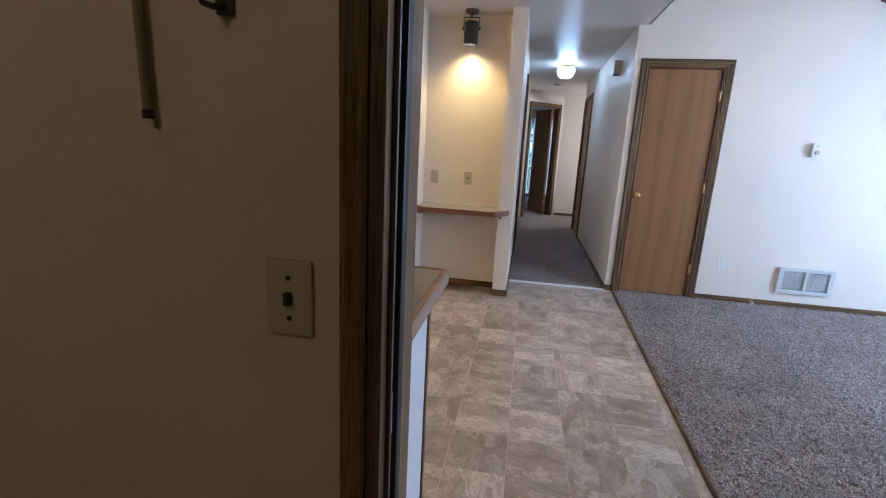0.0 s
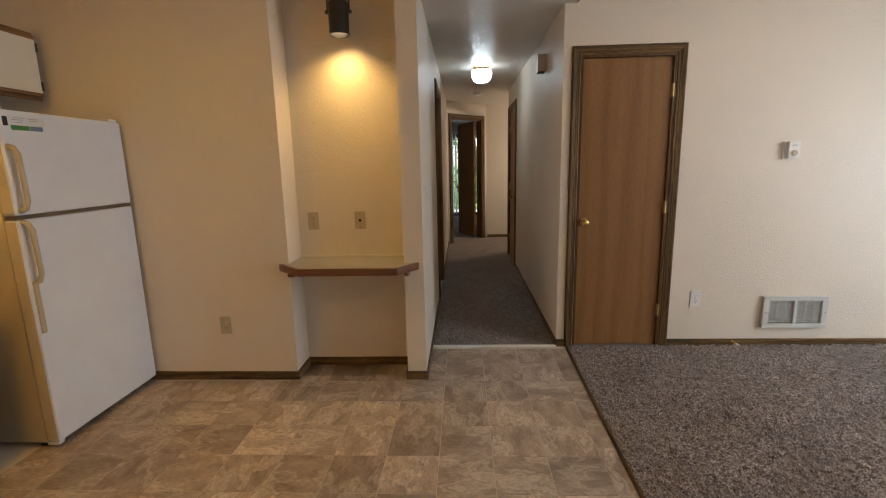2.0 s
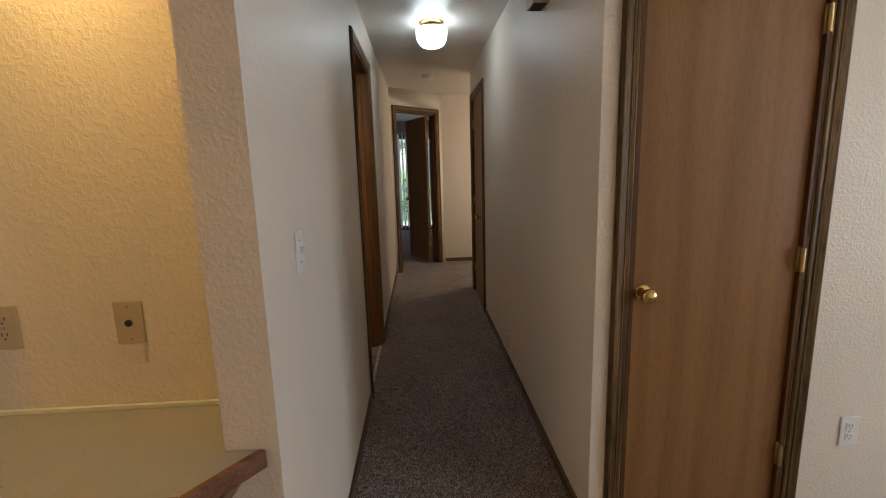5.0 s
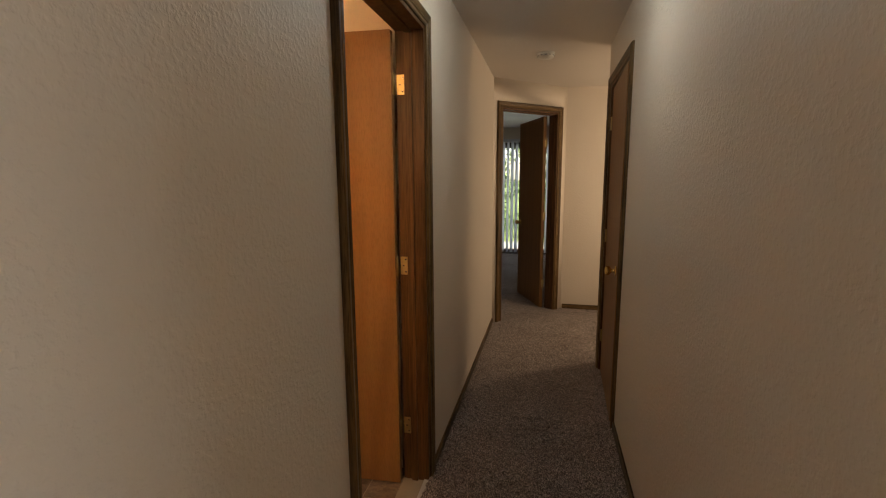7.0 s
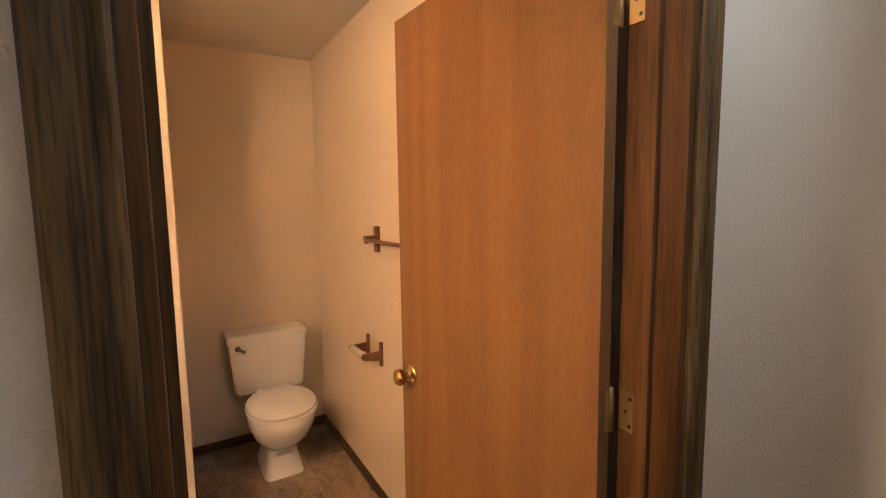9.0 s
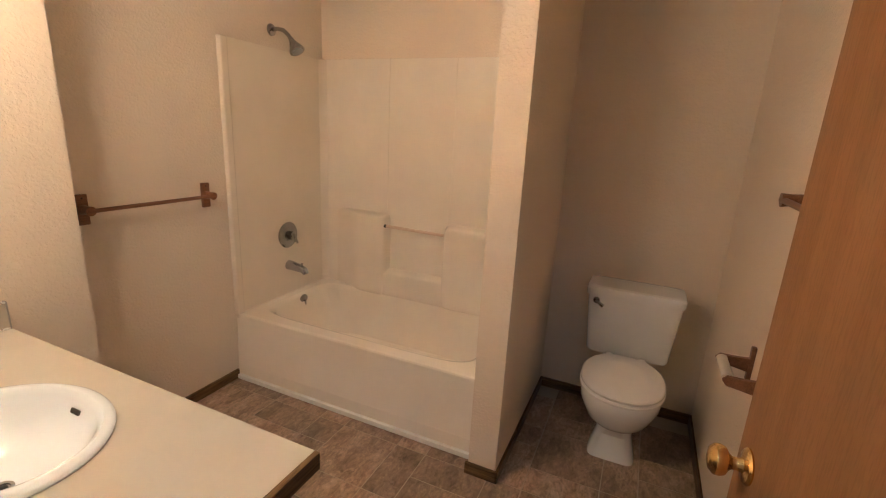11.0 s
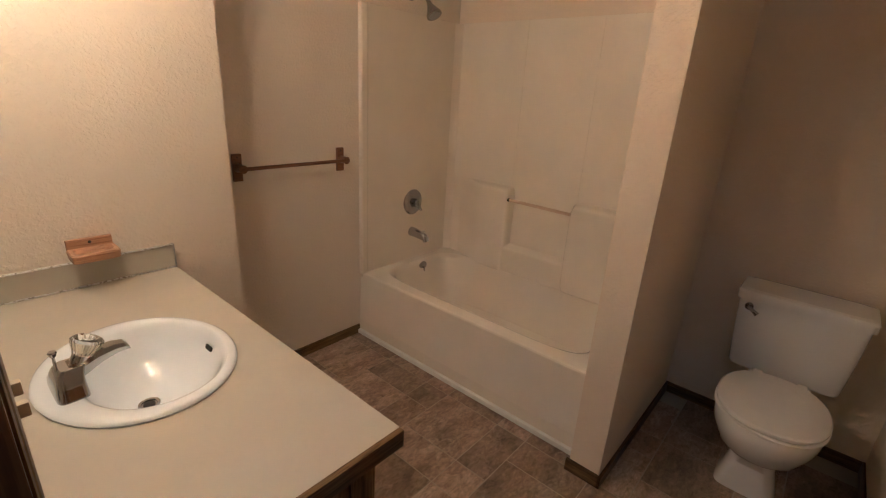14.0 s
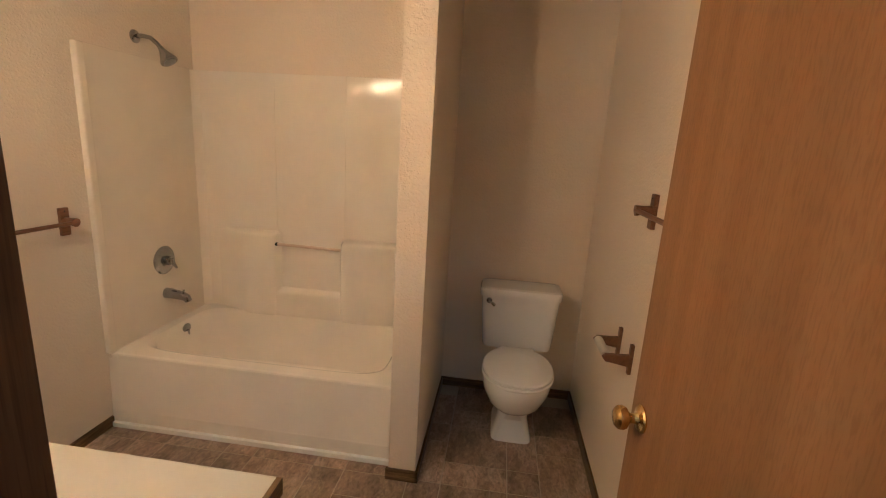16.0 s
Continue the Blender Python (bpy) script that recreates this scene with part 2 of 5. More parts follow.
CABWOOD_Y = oak("oak_cabinet_rail", (0.30, 0.165, 0.075), (0.16, 0.085, 0.037), 0.38, axis=1)
BATHWOOD = oak("oak_bath_fitting", (0.26, 0.13, 0.07), (0.13, 0.06, 0.032), 0.4, axis=0)
SOAPWOOD = oak("oak_soap_dish", (0.50, 0.29, 0.165), (0.34, 0.18, 0.095), 0.45, axis=0)
LAMINATE = plain("beige_laminate", (0.48, 0.445, 0.375), 0.32, vary=0.03, relief=0.03)
LAMINATE_K = plain("grey_green_laminate", (0.25, 0.235, 0.19), 0.34, vary=0.05, relief=0.04)
SHELFTOP = plain("almond_laminate", (0.32, 0.305, 0.285), 0.3, vary=0.03, relief=0.03)
# faint blue: the daylight on the refrigerator doors is put into the white
WHITE = plain("white_enamel", (0.77, 0.785, 0.82), 0.30, vary=0.02, relief=0.06, dist=0.0006)
# refrigerator sides: the yellow of the warm kitchen light is in the colour
WARM_ENAMEL = plain("warm_lit_enamel", (0.60, 0.51, 0.36), 0.34, vary=0.03, relief=0.08)
ALMOND_PL = plain("almond_plastic", (0.49, 0.41, 0.28), 0.35, vary=0.04, relief=0.0)
IVORY_PL = plain("white_plastic", (0.76, 0.74, 0.70), 0.35, vary=0.03, relief=0.0)
GREY_PL = plain("grey_plastic", (0.40, 0.40, 0.40), 0.4)
VENTMETAL = plain("painted_vent_metal", (0.60, 0.60, 0.57), 0.38, vary=0.05)
# near-black: recess and toe-kick shade put into the colour; also small dark parts
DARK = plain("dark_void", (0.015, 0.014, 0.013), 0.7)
BLACKLEATHER = plain("black_vinyl_cover", (0.014, 0.015, 0.014), 0.26, vary=0.3, grain=500, relief=0.12, dist=0.0008)
RUBBER = plain("black_weatherstrip", (0.012, 0.012, 0.014), 0.45)
GREYSTRIP = plain("brown_grey_strip", (0.14, 0.105, 0.07), 0.4)
PANELWHITE = plain("white_melamine", (0.80, 0.79, 0.77), 0.35, vary=0.02)
CREAMPANEL = plain("cream_melamine", (0.76, 0.72, 0.62), 0.35, vary=0.02)
FIBER = plain("white_fibreglass", (0.83, 0.755, 0.645), 0.10, vary=0.03, scale=3, grain=40, relief=0.0)
FIBER.node_tree.nodes["Principled BSDF"].inputs["Specular IOR Level"].default_value = 0.32
CAULK = plain("white_caulk_trim", (0.80, 0.78, 0.74), 0.4, vary=0.05)
PORCELAIN = plain("white_porcelain", (0.80, 0.78, 0.74), 0.10, vary=0.02, relief=0.0, coat=0.4)
SINKWHITE = plain("sink_porcelain", (0.77, 0.82, 0.88), 0.08, vary=0.01, relief=0.0, coat=0.4)
SEATPL = plain("toilet_seat_plastic", (0.80, 0.77, 0.72), 0.18, vary=0.02, relief=0.0)
CHROME = plain("chrome", (0.42, 0.42, 0.43), 0.12, 1.0, vary=0.04, relief=0.0)
BRIGHTMETAL = plain("bright_metal_trim", (0.86, 0.86, 0.85), 0.28, 0.8, vary=0.06, relief=0.0)
NICKEL = plain("dull_chrome", (0.42, 0.42, 0.43), 0.22, 1.0, vary=0.1, relief=0.0)
BRASS = plain("polished_brass", (0.80, 0.56, 0.20), 0.20, 1.0, vary=0.1, relief=0.0)
HINGE = plain("brass_hinge", (0.58, 0.42, 0.20), 0.42, 1.0, vary=0.15, relief=0.05)
BRONZE = plain("dark_bronze_metal", (0.075, 0.066, 0.056), 0.34, 0.6, vary=0.15)
STRIPMETAL = plain("threshold_metal", (0.72, 0.70, 0.68), 0.35, 0.3, vary=0.1)
MIRROR = plain("mirror_silver", (0.86, 0.87, 0.86), 0.015, 1.0, vary=0.0, relief=0.0)
MIRROR_EDGE = plain("desilvered_edge", (0.02, 0.018, 0.016), 0.35)
PAPER = plain("tissue_tube", (0.62, 0.56, 0.48), 0.8)
BLADE = oak("fan_blade_wood", (0.16, 0.07, 0.05), (0.08, 0.03, 0.022), 0.4, axis=0)
BLIND = plain("blind_vinyl", (0.62, 0.62, 0.63), 0.5, vary=0.03)
BLIND_LIT = plain("translucent_blind_vinyl", (0.74, 0.75, 0.77), 0.5, vary=0.03)
nt = BLIND_LIT.node_tree
through_light, both = nt.nodes.new("ShaderNodeBsdfTranslucent"), nt.nodes.new("ShaderNodeMixShader")
through_light.inputs["Color"].default_value = (0.74, 0.76, 0.80, 1)
both.inputs[0].default_value = 0.4
nt.links.new(nt.nodes["Principled BSDF"].outputs[0], both.inputs[1])
nt.links.new(through_light.outputs[0], both.inputs[2])
nt.links.new(both.outputs[0], nt.nodes["Material Output"].inputs["Surface"])
CLEAR = glass("clear_glass")
ACRYLIC = glass("clear_acrylic", (0.95, 0.95, 0.95), 0.05)
ALU = plain("bronze_aluminium", (0.10, 0.09, 0.08), 0.4, 0.7)
ALUWHITE = plain("white_window_frame", (0.70, 0.70, 0.70), 0.4)
LAMPGLASS = glow("lit_hall_glass", (0.76, 0.91, 1.0), 13.2)
BULB = glow("lit_warm_bulb", (1.0, 0.655, 0.35), 132.0)
FANGLASS = glow("lit_fan_glass", (1.0, 0.86, 0.66), 19.0)
SPOTFACE = glow("lit_spot_face", (1.0, 0.80, 0.52), 9.0)
KITGLASS = glow("lit_kitchen_glass", (1.0, 0.55, 0.08), 31.0)
# glow of the added corridor lamp
CORRGLASS = glow("corridor_fill_glow", (1.0, 0.68, 0.34), 17.0)
GRABBAR = plain("tan_plastic", (0.66, 0.50, 0.37), 0.3, vary=0.04)
INK = plain("label_ink", (0.03, 0.03, 0.03), 0.5)
GREEN_LBL = plain("label_green", (0.05, 0.22, 0.05), 0.4)
BLUE_LBL = plain("label_blue", (0.16, 0.22, 0.32), 0.4)
LABEL = plain("label_white", (0.75, 0.76, 0.76), 0.4)
LAWN = plain("lawn", (0.15, 0.23, 0.055), 0.8, vary=0.35, scale=3.0, grain=80, relief=0.8, dist=0.03)
CONCRETE = plain("patio_concrete", (0.33, 0.32, 0.30), 0.8, vary=0.12)
BARK = plain("bark", (0.10, 0.075, 0.055), 0.85, vary=0.3, scale=18, relief=0.6, dist=0.01)
LEAVES = leaf_mat("leaves", (0.050, 0.095, 0.022), (0.16, 0.26, 0.065))


# ---- mesh helpers ----
def add_box(bm, x0, x1, y0, y1, z0, z1, bevel=0.0, seg=2):
    vs = [bm.verts.new((x, y, z)) for x in (x0, x1) for y in (y0, y1) for z in (z0, z1)]
    fs = [bm.faces.new([vs[i] for i in f]) for f in ((0, 1, 3, 2), (4, 6, 7, 5), (0, 4, 5, 1), (2, 3, 7, 6), (0, 2, 6, 4), (1, 5, 7, 3))]
    if bevel:
        es = list({e for f in fs for e in f.edges})
        bmesh.ops.bevel(bm, geom=es, offset=bevel, segments=seg, affect="EDGES", profile=0.6)
    return bm


def boxes(*rows, bevel=0.0, seg=2):
    bm = bmesh.new()
    for r in rows:
        one = add_box(bmesh.new(), *r, bevel=bevel, seg=seg)
        me = bpy.data.meshes.new("tmp")
        one.to_mesh(me)
        one.free()
        bm.from_mesh(me)
        bpy.data.meshes.remove(me)
    return bm


def rings(bm, loops, closed_a=True, closed_b=True):
    """Skins a list of rings of equal count."""
    made = [[bm.verts.new(p) for p in loop] for loop in loops]
    n = len(made[0])
    for a, b in zip(made, made[1:]):
        for i in range(n):
            bm.faces.new((a[i], a[(i + 1) % n], b[(i + 1) % n], b[i]))
    if closed_a:
        bm.faces.new(list(reversed(made[0])))
    if closed_b:
        bm.faces.new(made[-1])
    return bm


def oval(cx, cy, z, rx, ry, n=40, p=2.0):
    out = []
    for i in range(n):
        a = 2 * math.pi * i / n
        c, s = math.cos(a), math.sin(a)
        out.append((cx + rx * math.copysign(abs(c) ** (2 / p), c), cy + ry * math.copysign(abs(s) ** (2 / p), s), z))
    return out


def lathe(profile, n=28, m=None):
    """profile: (radius, height) along local z."""
    bm = bmesh.new()
    rings(bm, [oval(0, 0, h, max(r, 0.0004), max(r, 0.0004), n) for r, h in profile])
    if m is not None:
        bm.transform(m)
    return bm


def tube(path, radius, n=12):
    bm = bmesh.new()
    pts = [Vector(p) for p in path]
    rs = radius if isinstance(radius, (list, tuple)) else [radius] * len(pts)
    loops = []
    side = None
    for i, p in enumerate(pts):
        d = (pts[min(i + 1, len(pts) - 1)] - pts[max(i - 1, 0)]).normalized()
        if side is None or abs(side.dot(d)) > 0.95:
            side = d.cross(Vector((0, 0, 1)) if abs(d.z) < 0.9 else Vector((1, 0, 0))).normalized()
        side = (side - d * side.dot(d)).normalized()
        up = d.cross(side)
        loops.append([tuple(p + rs[i] * (math.cos(2 * math.pi * k / n) * side + math.sin(2 * math.pi * k / n) * up)) for k in range(n)])
    return rings(bm, loops)


def prism(points, z0, z1, m=None, bevel=0.0):
    """A flat outline (x, y) raised from z0 to z1."""
    bm = bmesh.new()
    rings(bm, [[(x, y, z0) for x, y in points], [(x, y, z1) for x, y in points]])
    if bevel:
        bmesh.ops.bevel(bm, geom=list(bm.edges), offset=bevel, segments=2, affect="EDGES", profile=0.6)
    if m is not None:
        bm.transform(m)
    return bm


def join(*bms):
    out = bmesh.new()
    for b in bms:
        me = bpy.data.meshes.new("tmp")
        b.to_mesh(me)
        b.free()
        out.from_mesh(me)
        bpy.data.meshes.remove(me)
    return out


def mesh_of(name, bm, material, smooth=True):
    bmesh.ops.recalc_face_normals(bm, faces=bm.faces)
    if smooth:
        for e in bm.edges:
            e.smooth = len(e.link_faces) == 2 and e.calc_face_angle(0) < radians(32)
        for f in bm.faces:
            n = f.normal
            f.smooth = not (max(abs(n.x), abs(n.y), abs(n.z)) > 0.99999 and f.calc_area() > 2e-4)
    me = bpy.data.meshes.new(name)
    bm.to_mesh(me)
    bm.free()
    me.materials.append(material)
    return me


def part(name, bm, material, parent=None, label="", m=None):
    ob = new(name, mesh_of(name, bm, material))
    if parent is not None:
        ob.parent = parent
    if m is not None:
        ob.matrix_basis = m
    return tagged(ob, label)


def thing(name, label, category, m=None, group="", kind=""):
    ob = new(name)
    ob.empty_display_size = 0.05
    if m is not None:
        ob.matrix_world = m
    return tagged(ob, label, category, group, kind)


def solid(name, bm, material, label, category, kind="", group="", m=None):
    ob = part(name, bm, material, None, label, m)
    return tagged(ob, label, category, group, kind)


def structure(name, bm, material, label, category):
    return solid(name, bm, material, label, category, "structure")


# ---- structure ----
def wall_sheet(a0, a1, openings, z1):
    """The outline of a wall with its door notches, as (along, up)."""
    out = [(a0, 0.0)]
    for lo, hi, _, top in sorted(openings):
        out += [(lo, 0.0), (lo, top), (hi, top), (hi, 0.0)]
    return out + [(a1, 0.0), (a1, z1), (a0, z1)]


WALL_LABEL = "cream painted wall with a sprayed texture"


def wall_x(name, x0, x1, y0, y1, openings=(), z1=CEIL, mat=PAINT, label=WALL_LABEL):
    """A wall that runs along y between the planes x0 and x1; openings: (y from, y to, z from, z to)."""
    o = wall_sheet(y0, y1, openings, z1)
    return structure(name, rings(bmesh.new(), [[(x, a, z) for a, z in o] for x in (x0, x1)]), mat, label, "wall")


def wall_y(name, y0, y1, x0, x1, openings=(), z1=CEIL, mat=PAINT, label=WALL_LABEL):
    o = wall_sheet(x0, x1, openings, z1)
    return structure(name, rings(bmesh.new(), [[(a, y, z) for a, z in o] for y in (y0, y1)]), mat, label, "wall")


DH = 2.072      # head of the door openings
BD0, BD1 = 1.148, 1.953
RD0, RD1 = 2.65, 3.46
EAVE, SLOPE = 2.39, 0.22
RIDGE_Z = EAVE + SLOPE * (LIV_X - 1.0)

# living-room end wall with the closet opening; its top follows the vault
CL0, CL1 = 1.045, 1.672
o = [(HALL_R, 0), (CL0, 0), (CL0, 2.05), (CL1, 2.05), (CL1, 0), (LIV_X, 0), (LIV_X, EAVE + 0.02), (HALL_R, RIDGE_Z + 0.04)]
bm = rings(bmesh.new(), [[(a, y, z) for a, z in o] for y in (0, 0.115)])
structure("wall_living_end", bm, PAINT, "tall cream painted wall that rises to the vault", "wall")
structure("wall_closet", boxes((0.94 + 0.115, 1.8, 0.75, 0.85, 0, 2.3), (1.72, 1.80, 0.115, 0.75, 0, 2.3)), PAINT, "plain closet walls", "wall")
wall_x("wall_hall_right", HALL_R, HALL_R + 0.115, 0.115, 3.60, [(RD0, RD1, 0, DH)])
wall_x("wall_hall_left", -0.12, 0.0, KIT_Y, 4.42, [(BD0, BD1, 0, DH)])
wall_y("wall_kitchen", KIT_Y, KIT_Y + 0.14, KIT_X, NICHE_X - 0.0)
structure("wall_niche", boxes((NICHE_X - 0.05, NICHE_X, KIT_Y + 0.14, STUB_Y, 0, CEIL), (NICHE_X, -0.12, NICHE_Y, STUB_Y, 0, CEIL)), PAINT, "cream painted recess in the kitchen wall", "wall")
wall_x("wall_kitchen_left", KIT_X - 0.1, KIT_X, -3.84, KIT_Y + 0.14)
wall_y("wall_entry", ENTRY_OUT, ENTRY_IN, KIT_X, LIV_X, [(-0.10, 0.89, 0, 2.10)], z1=2.37, label="cream painted wall round the entry door")
structure("wall_entry_corridor_side", boxes((-3.0, -0.10, ENTRY_OUT - 0.006, ENTRY_OUT, 0, 2.45), (0.89, 2.2, ENTRY_OUT - 0.006, ENTRY_OUT, 0, 2.45), (-0.10, 0.89, ENTRY_OUT - 0.006, ENTRY_OUT, 2.10, 2.45)), PAINT_OUT, "scuffed tan painted corridor wall", "wall")
structure("wall_entry_upper", boxes((1.0, LIV_X, ENTRY_OUT, ENTRY_IN, 2.37, RIDGE_Z)), PAINT, "cream upper wall under the vault", "wall")
SL0, SL1 = -2.20, -0.17
bmw = boxes((LIV_X, LIV_X + 0.14, ENTRY_OUT, SL0, 0, EAVE), (LIV_X, LIV_X + 0.14, SL0, SL1, 2.06, EAVE), (LIV_X, LIV_X + 0.14, SL1, 0.115, 0, EAVE))
structure("wall_living_right", bmw, PAINT, "cream painted wall with a glass sliding door", "wall")
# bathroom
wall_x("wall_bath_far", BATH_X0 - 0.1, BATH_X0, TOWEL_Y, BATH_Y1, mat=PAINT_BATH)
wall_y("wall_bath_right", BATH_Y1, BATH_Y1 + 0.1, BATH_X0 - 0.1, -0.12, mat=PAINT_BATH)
PART0, PART1, PART_X = 1.075, 1.200, -1.61
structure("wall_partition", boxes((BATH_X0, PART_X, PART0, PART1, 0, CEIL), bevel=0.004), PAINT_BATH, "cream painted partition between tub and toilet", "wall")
# angled bedroom wall, 45 degrees
A45 = pose(0, 4.40, 0, 0, 0, 45)
L45 = 0.97
BE0, BE1 = 0.10, 0.855
DH4 = 2.110
bm = rings(bmesh.new(), [[(a, y, z) for a, z in wall_sheet(-0.10, L45, [(BE0, BE1, 0, DH4)], CEIL)] for y in (0, 0.115)])
bm.transform(A45)
structure("wall_bedroom_angled", bm, PAINT, "angled cream wall with the bedroom doorway", "wall")
wall_y("wall_hall_end", 5.086, 5.20, 0.68, 2.2)
structure("wall_linen_closet", boxes((1.055, 1.75, 2.50, 2.58, 0, CEIL), (1.75, 1.83, 2.50, 3.49, 0, CEIL)), PAINT, "plain closet walls", "wall")
structure("wall_alcove_right", boxes((2.2, 2.3, 3.4, 5.2, 0, CEIL), (1.055, 2.3, 3.49, 3.60, 0, CEIL)), PAINT, "plain cream alcove walls", "wall")
structure("wall_bedroom_left", boxes((-2.2, -2.1, 4.3, 8.8, 0, CEIL), (-2.2, -0.12, 4.3, 4.4, 0, CEIL)), PAINT, "plain cream bedroom wall", "wall")
structure("wall_bedroom_right", boxes((1.7, 1.8, 5.2, 8.8, 0, CEIL)), PAINT, "plain cream bedroom wall", "wall")
BW0, BW1, BWY = -0.65, 1.15, 8.70
wall_y("wall_bedroom_window", BWY, BWY + 0.14, -2.2, 1.8, [(BW0, BW1, 0, 2.10)])
# corridor outside the entry door
structure("wall_corridor", boxes((-3.1, -3.0, -6.2, ENTRY_OUT, 0, 2.45), (2.2, 2.3, -6.2, ENTRY_OUT, 0, 2.45), (-3.1, 2.3, -6.3, -6.2, 0, 2.45)), PAINT_OUT, "plain tan corridor walls", "wall")
structure("corridor_floor", boxes((-3.1, 2.3, -6.3, ENTRY_OUT, -0.1, -0.005)), CONCRETE, "bare concrete corridor floor", "floor")
structure("ceiling_corridor", boxes((-3.1, 2.3, -6.3, ENTRY_OUT, 2.45, 2.55)), PAINT_OUT, "plain corridor ceiling", "ceiling")

# added lamp, out of view: brightens the corridor wall round the entry
t = thing("corridor_fill_lamp", "unseen warm ceiling lamp added to brighten the corridor", "ceiling lamp", pose(-0.9, -5.2, 2.45))
part("pan", lathe([(0, 0), (0.12, 0), (0.12, -0.015), (0, -0.015)], 28), IVORY_PL, t)
part("shade", lathe([(0.11, -0.015), (0.115, -0.03), (0.09, -0.07), (0.04, -0.09), (0, -0.092)], 28), CORRGLASS, t, "glowing glass shade")

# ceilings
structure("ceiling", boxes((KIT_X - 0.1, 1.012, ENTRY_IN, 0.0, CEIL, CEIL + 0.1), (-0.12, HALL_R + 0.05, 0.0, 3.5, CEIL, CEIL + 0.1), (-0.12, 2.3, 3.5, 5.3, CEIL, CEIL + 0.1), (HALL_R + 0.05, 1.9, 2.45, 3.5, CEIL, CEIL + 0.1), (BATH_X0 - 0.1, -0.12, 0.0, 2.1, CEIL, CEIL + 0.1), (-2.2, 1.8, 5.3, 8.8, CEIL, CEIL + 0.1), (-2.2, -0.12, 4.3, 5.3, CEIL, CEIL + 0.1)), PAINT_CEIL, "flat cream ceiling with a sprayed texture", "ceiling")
bm = bmesh.new()
add_box(bm, 1.012, LIV_X + 0.2, ENTRY_OUT, 0.115, 0, 0.1)
for v in bm.verts:
    v.co.z += EAVE + SLOPE * (LIV_X - v.co.x)
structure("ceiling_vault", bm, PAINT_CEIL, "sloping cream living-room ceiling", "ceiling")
structure("ceiling_vault_side", boxes((1.0, 1.012, ENTRY_OUT, 0.0, CEIL - 0.0, RIDGE_Z + 0.1)), PAINT, "upright face where the vault begins", "ceiling")

# floors
structure("floor_slab", boxes((-2.7, 5.1, -3.84, 9.0, -0.2, -0.006)), CONCRETE, "concrete slab under the floor coverings", "floor")


def carpet_edge(y):
    return 1.0 + 0.024 * y


def relief_grid(x0, x1, y0, y1, step, base, amp, seed, left=None):
    rng = np.random.default_rng(seed)
    nx, ny = max(2, int((x1 - x0) / step)), max(2, int((y1 - y0) / step))
    gx, gy = np.meshgrid(np.linspace(0, 1, nx + 1), np.linspace(y0, y1, ny + 1))
    lo = left(gy) if left else x0
    px = lo + gx * (x1 - lo)
    px[:, 1:-1] += rng.uniform(-0.35, 0.35, px[:, 1:-1].shape) * step
    gy = gy.copy()
    gy[1:-1] += rng.uniform(-0.35, 0.35, gy[1:-1].shape) * step
    z = base + rng.uniform(-1, 1, px.shape) * amp
    z[:, 0] = z[:, -1] = base - 0.008
    z[0] = z[-1] = base - 0.008
    v = np.stack([px, gy, z], -1).reshape(-1, 3)
    i = (np.arange(ny)[:, None] * (nx + 1) + np.arange(nx)[None]).ravel()
    f = np.stack([i, i + 1, i + nx + 2, i + nx + 1], -1)
    return v, f


def carpet(name, pieces, label):
    vs, fs, n = [], [], 0
    for v, f in pieces:
        vs.append(v), fs.append(f + n)
        n += len(v)
    me = bpy.data.meshes.new(name)
    me.from_pydata(np.concatenate(vs).tolist(), [], np.concatenate(fs).tolist())
    me.polygons.foreach_set("use_smooth", [True] * len(me.polygons))
    me.materials.append(CARPET)
    return tagged(new(name, me), label, "carpet", "", "structure")


carpet("floor_carpet_living", [relief_grid(1.0, LIV_X, ENTRY_IN, 0.0, 0.011, 0.009, 0.010, 3, carpet_edge)], "brown-grey speckled cut-pile carpet")
carpet("floor_carpet_hall", [relief_grid(-0.01, HALL_R + 0.01, 0.012, 2.6, 0.011, 0.009, 0.010, 4), relief_grid(-2.2, 2.2, 2.6, BWY, 0.025, 0.006, 0.005, 5)], "brown-grey speckled cut-pile hall carpet")


# ---- doors ----
CASING = [(0.0, 0.0), (0.0, 0.009), (0.005, 0.012), (0.016, 0.011), (0.020, 0.015), (0.024, 0.0125), (0.040, 0.018), (0.047, 0.019), (0.053, 0.015), (0.057, 0.010), (0.057, 0.0)]


def casing(parent, m, w, h, scale=1.0, proud=1.0):
    """Moulded casing round an opening of local width w and height h; it stands out along local -y."""
    corners = lambda u: ((-u, 0), (-u, h + u), (w + u, h + u), (w + u, 0))
    for k in range(3):
        bm = bmesh.new()
        loops = []
        for end in (k, k + 1):
            loops.append([(corners(u * scale)[end][0], -v * proud, corners(u * scale)[end][1]) for u, v in CASING])
        rings(bm, loops)
        part("casing", bm, TRIM if k != 1 else TRIM_H, parent, "", m)


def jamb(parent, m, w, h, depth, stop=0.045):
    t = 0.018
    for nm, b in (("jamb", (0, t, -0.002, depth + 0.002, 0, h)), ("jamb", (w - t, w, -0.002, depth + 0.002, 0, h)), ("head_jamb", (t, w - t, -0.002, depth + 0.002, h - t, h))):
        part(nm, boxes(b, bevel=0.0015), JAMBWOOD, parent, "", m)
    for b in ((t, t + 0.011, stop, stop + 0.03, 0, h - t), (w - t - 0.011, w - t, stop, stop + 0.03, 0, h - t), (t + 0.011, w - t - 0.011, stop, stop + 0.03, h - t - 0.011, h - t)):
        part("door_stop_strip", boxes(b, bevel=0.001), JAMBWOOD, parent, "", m)


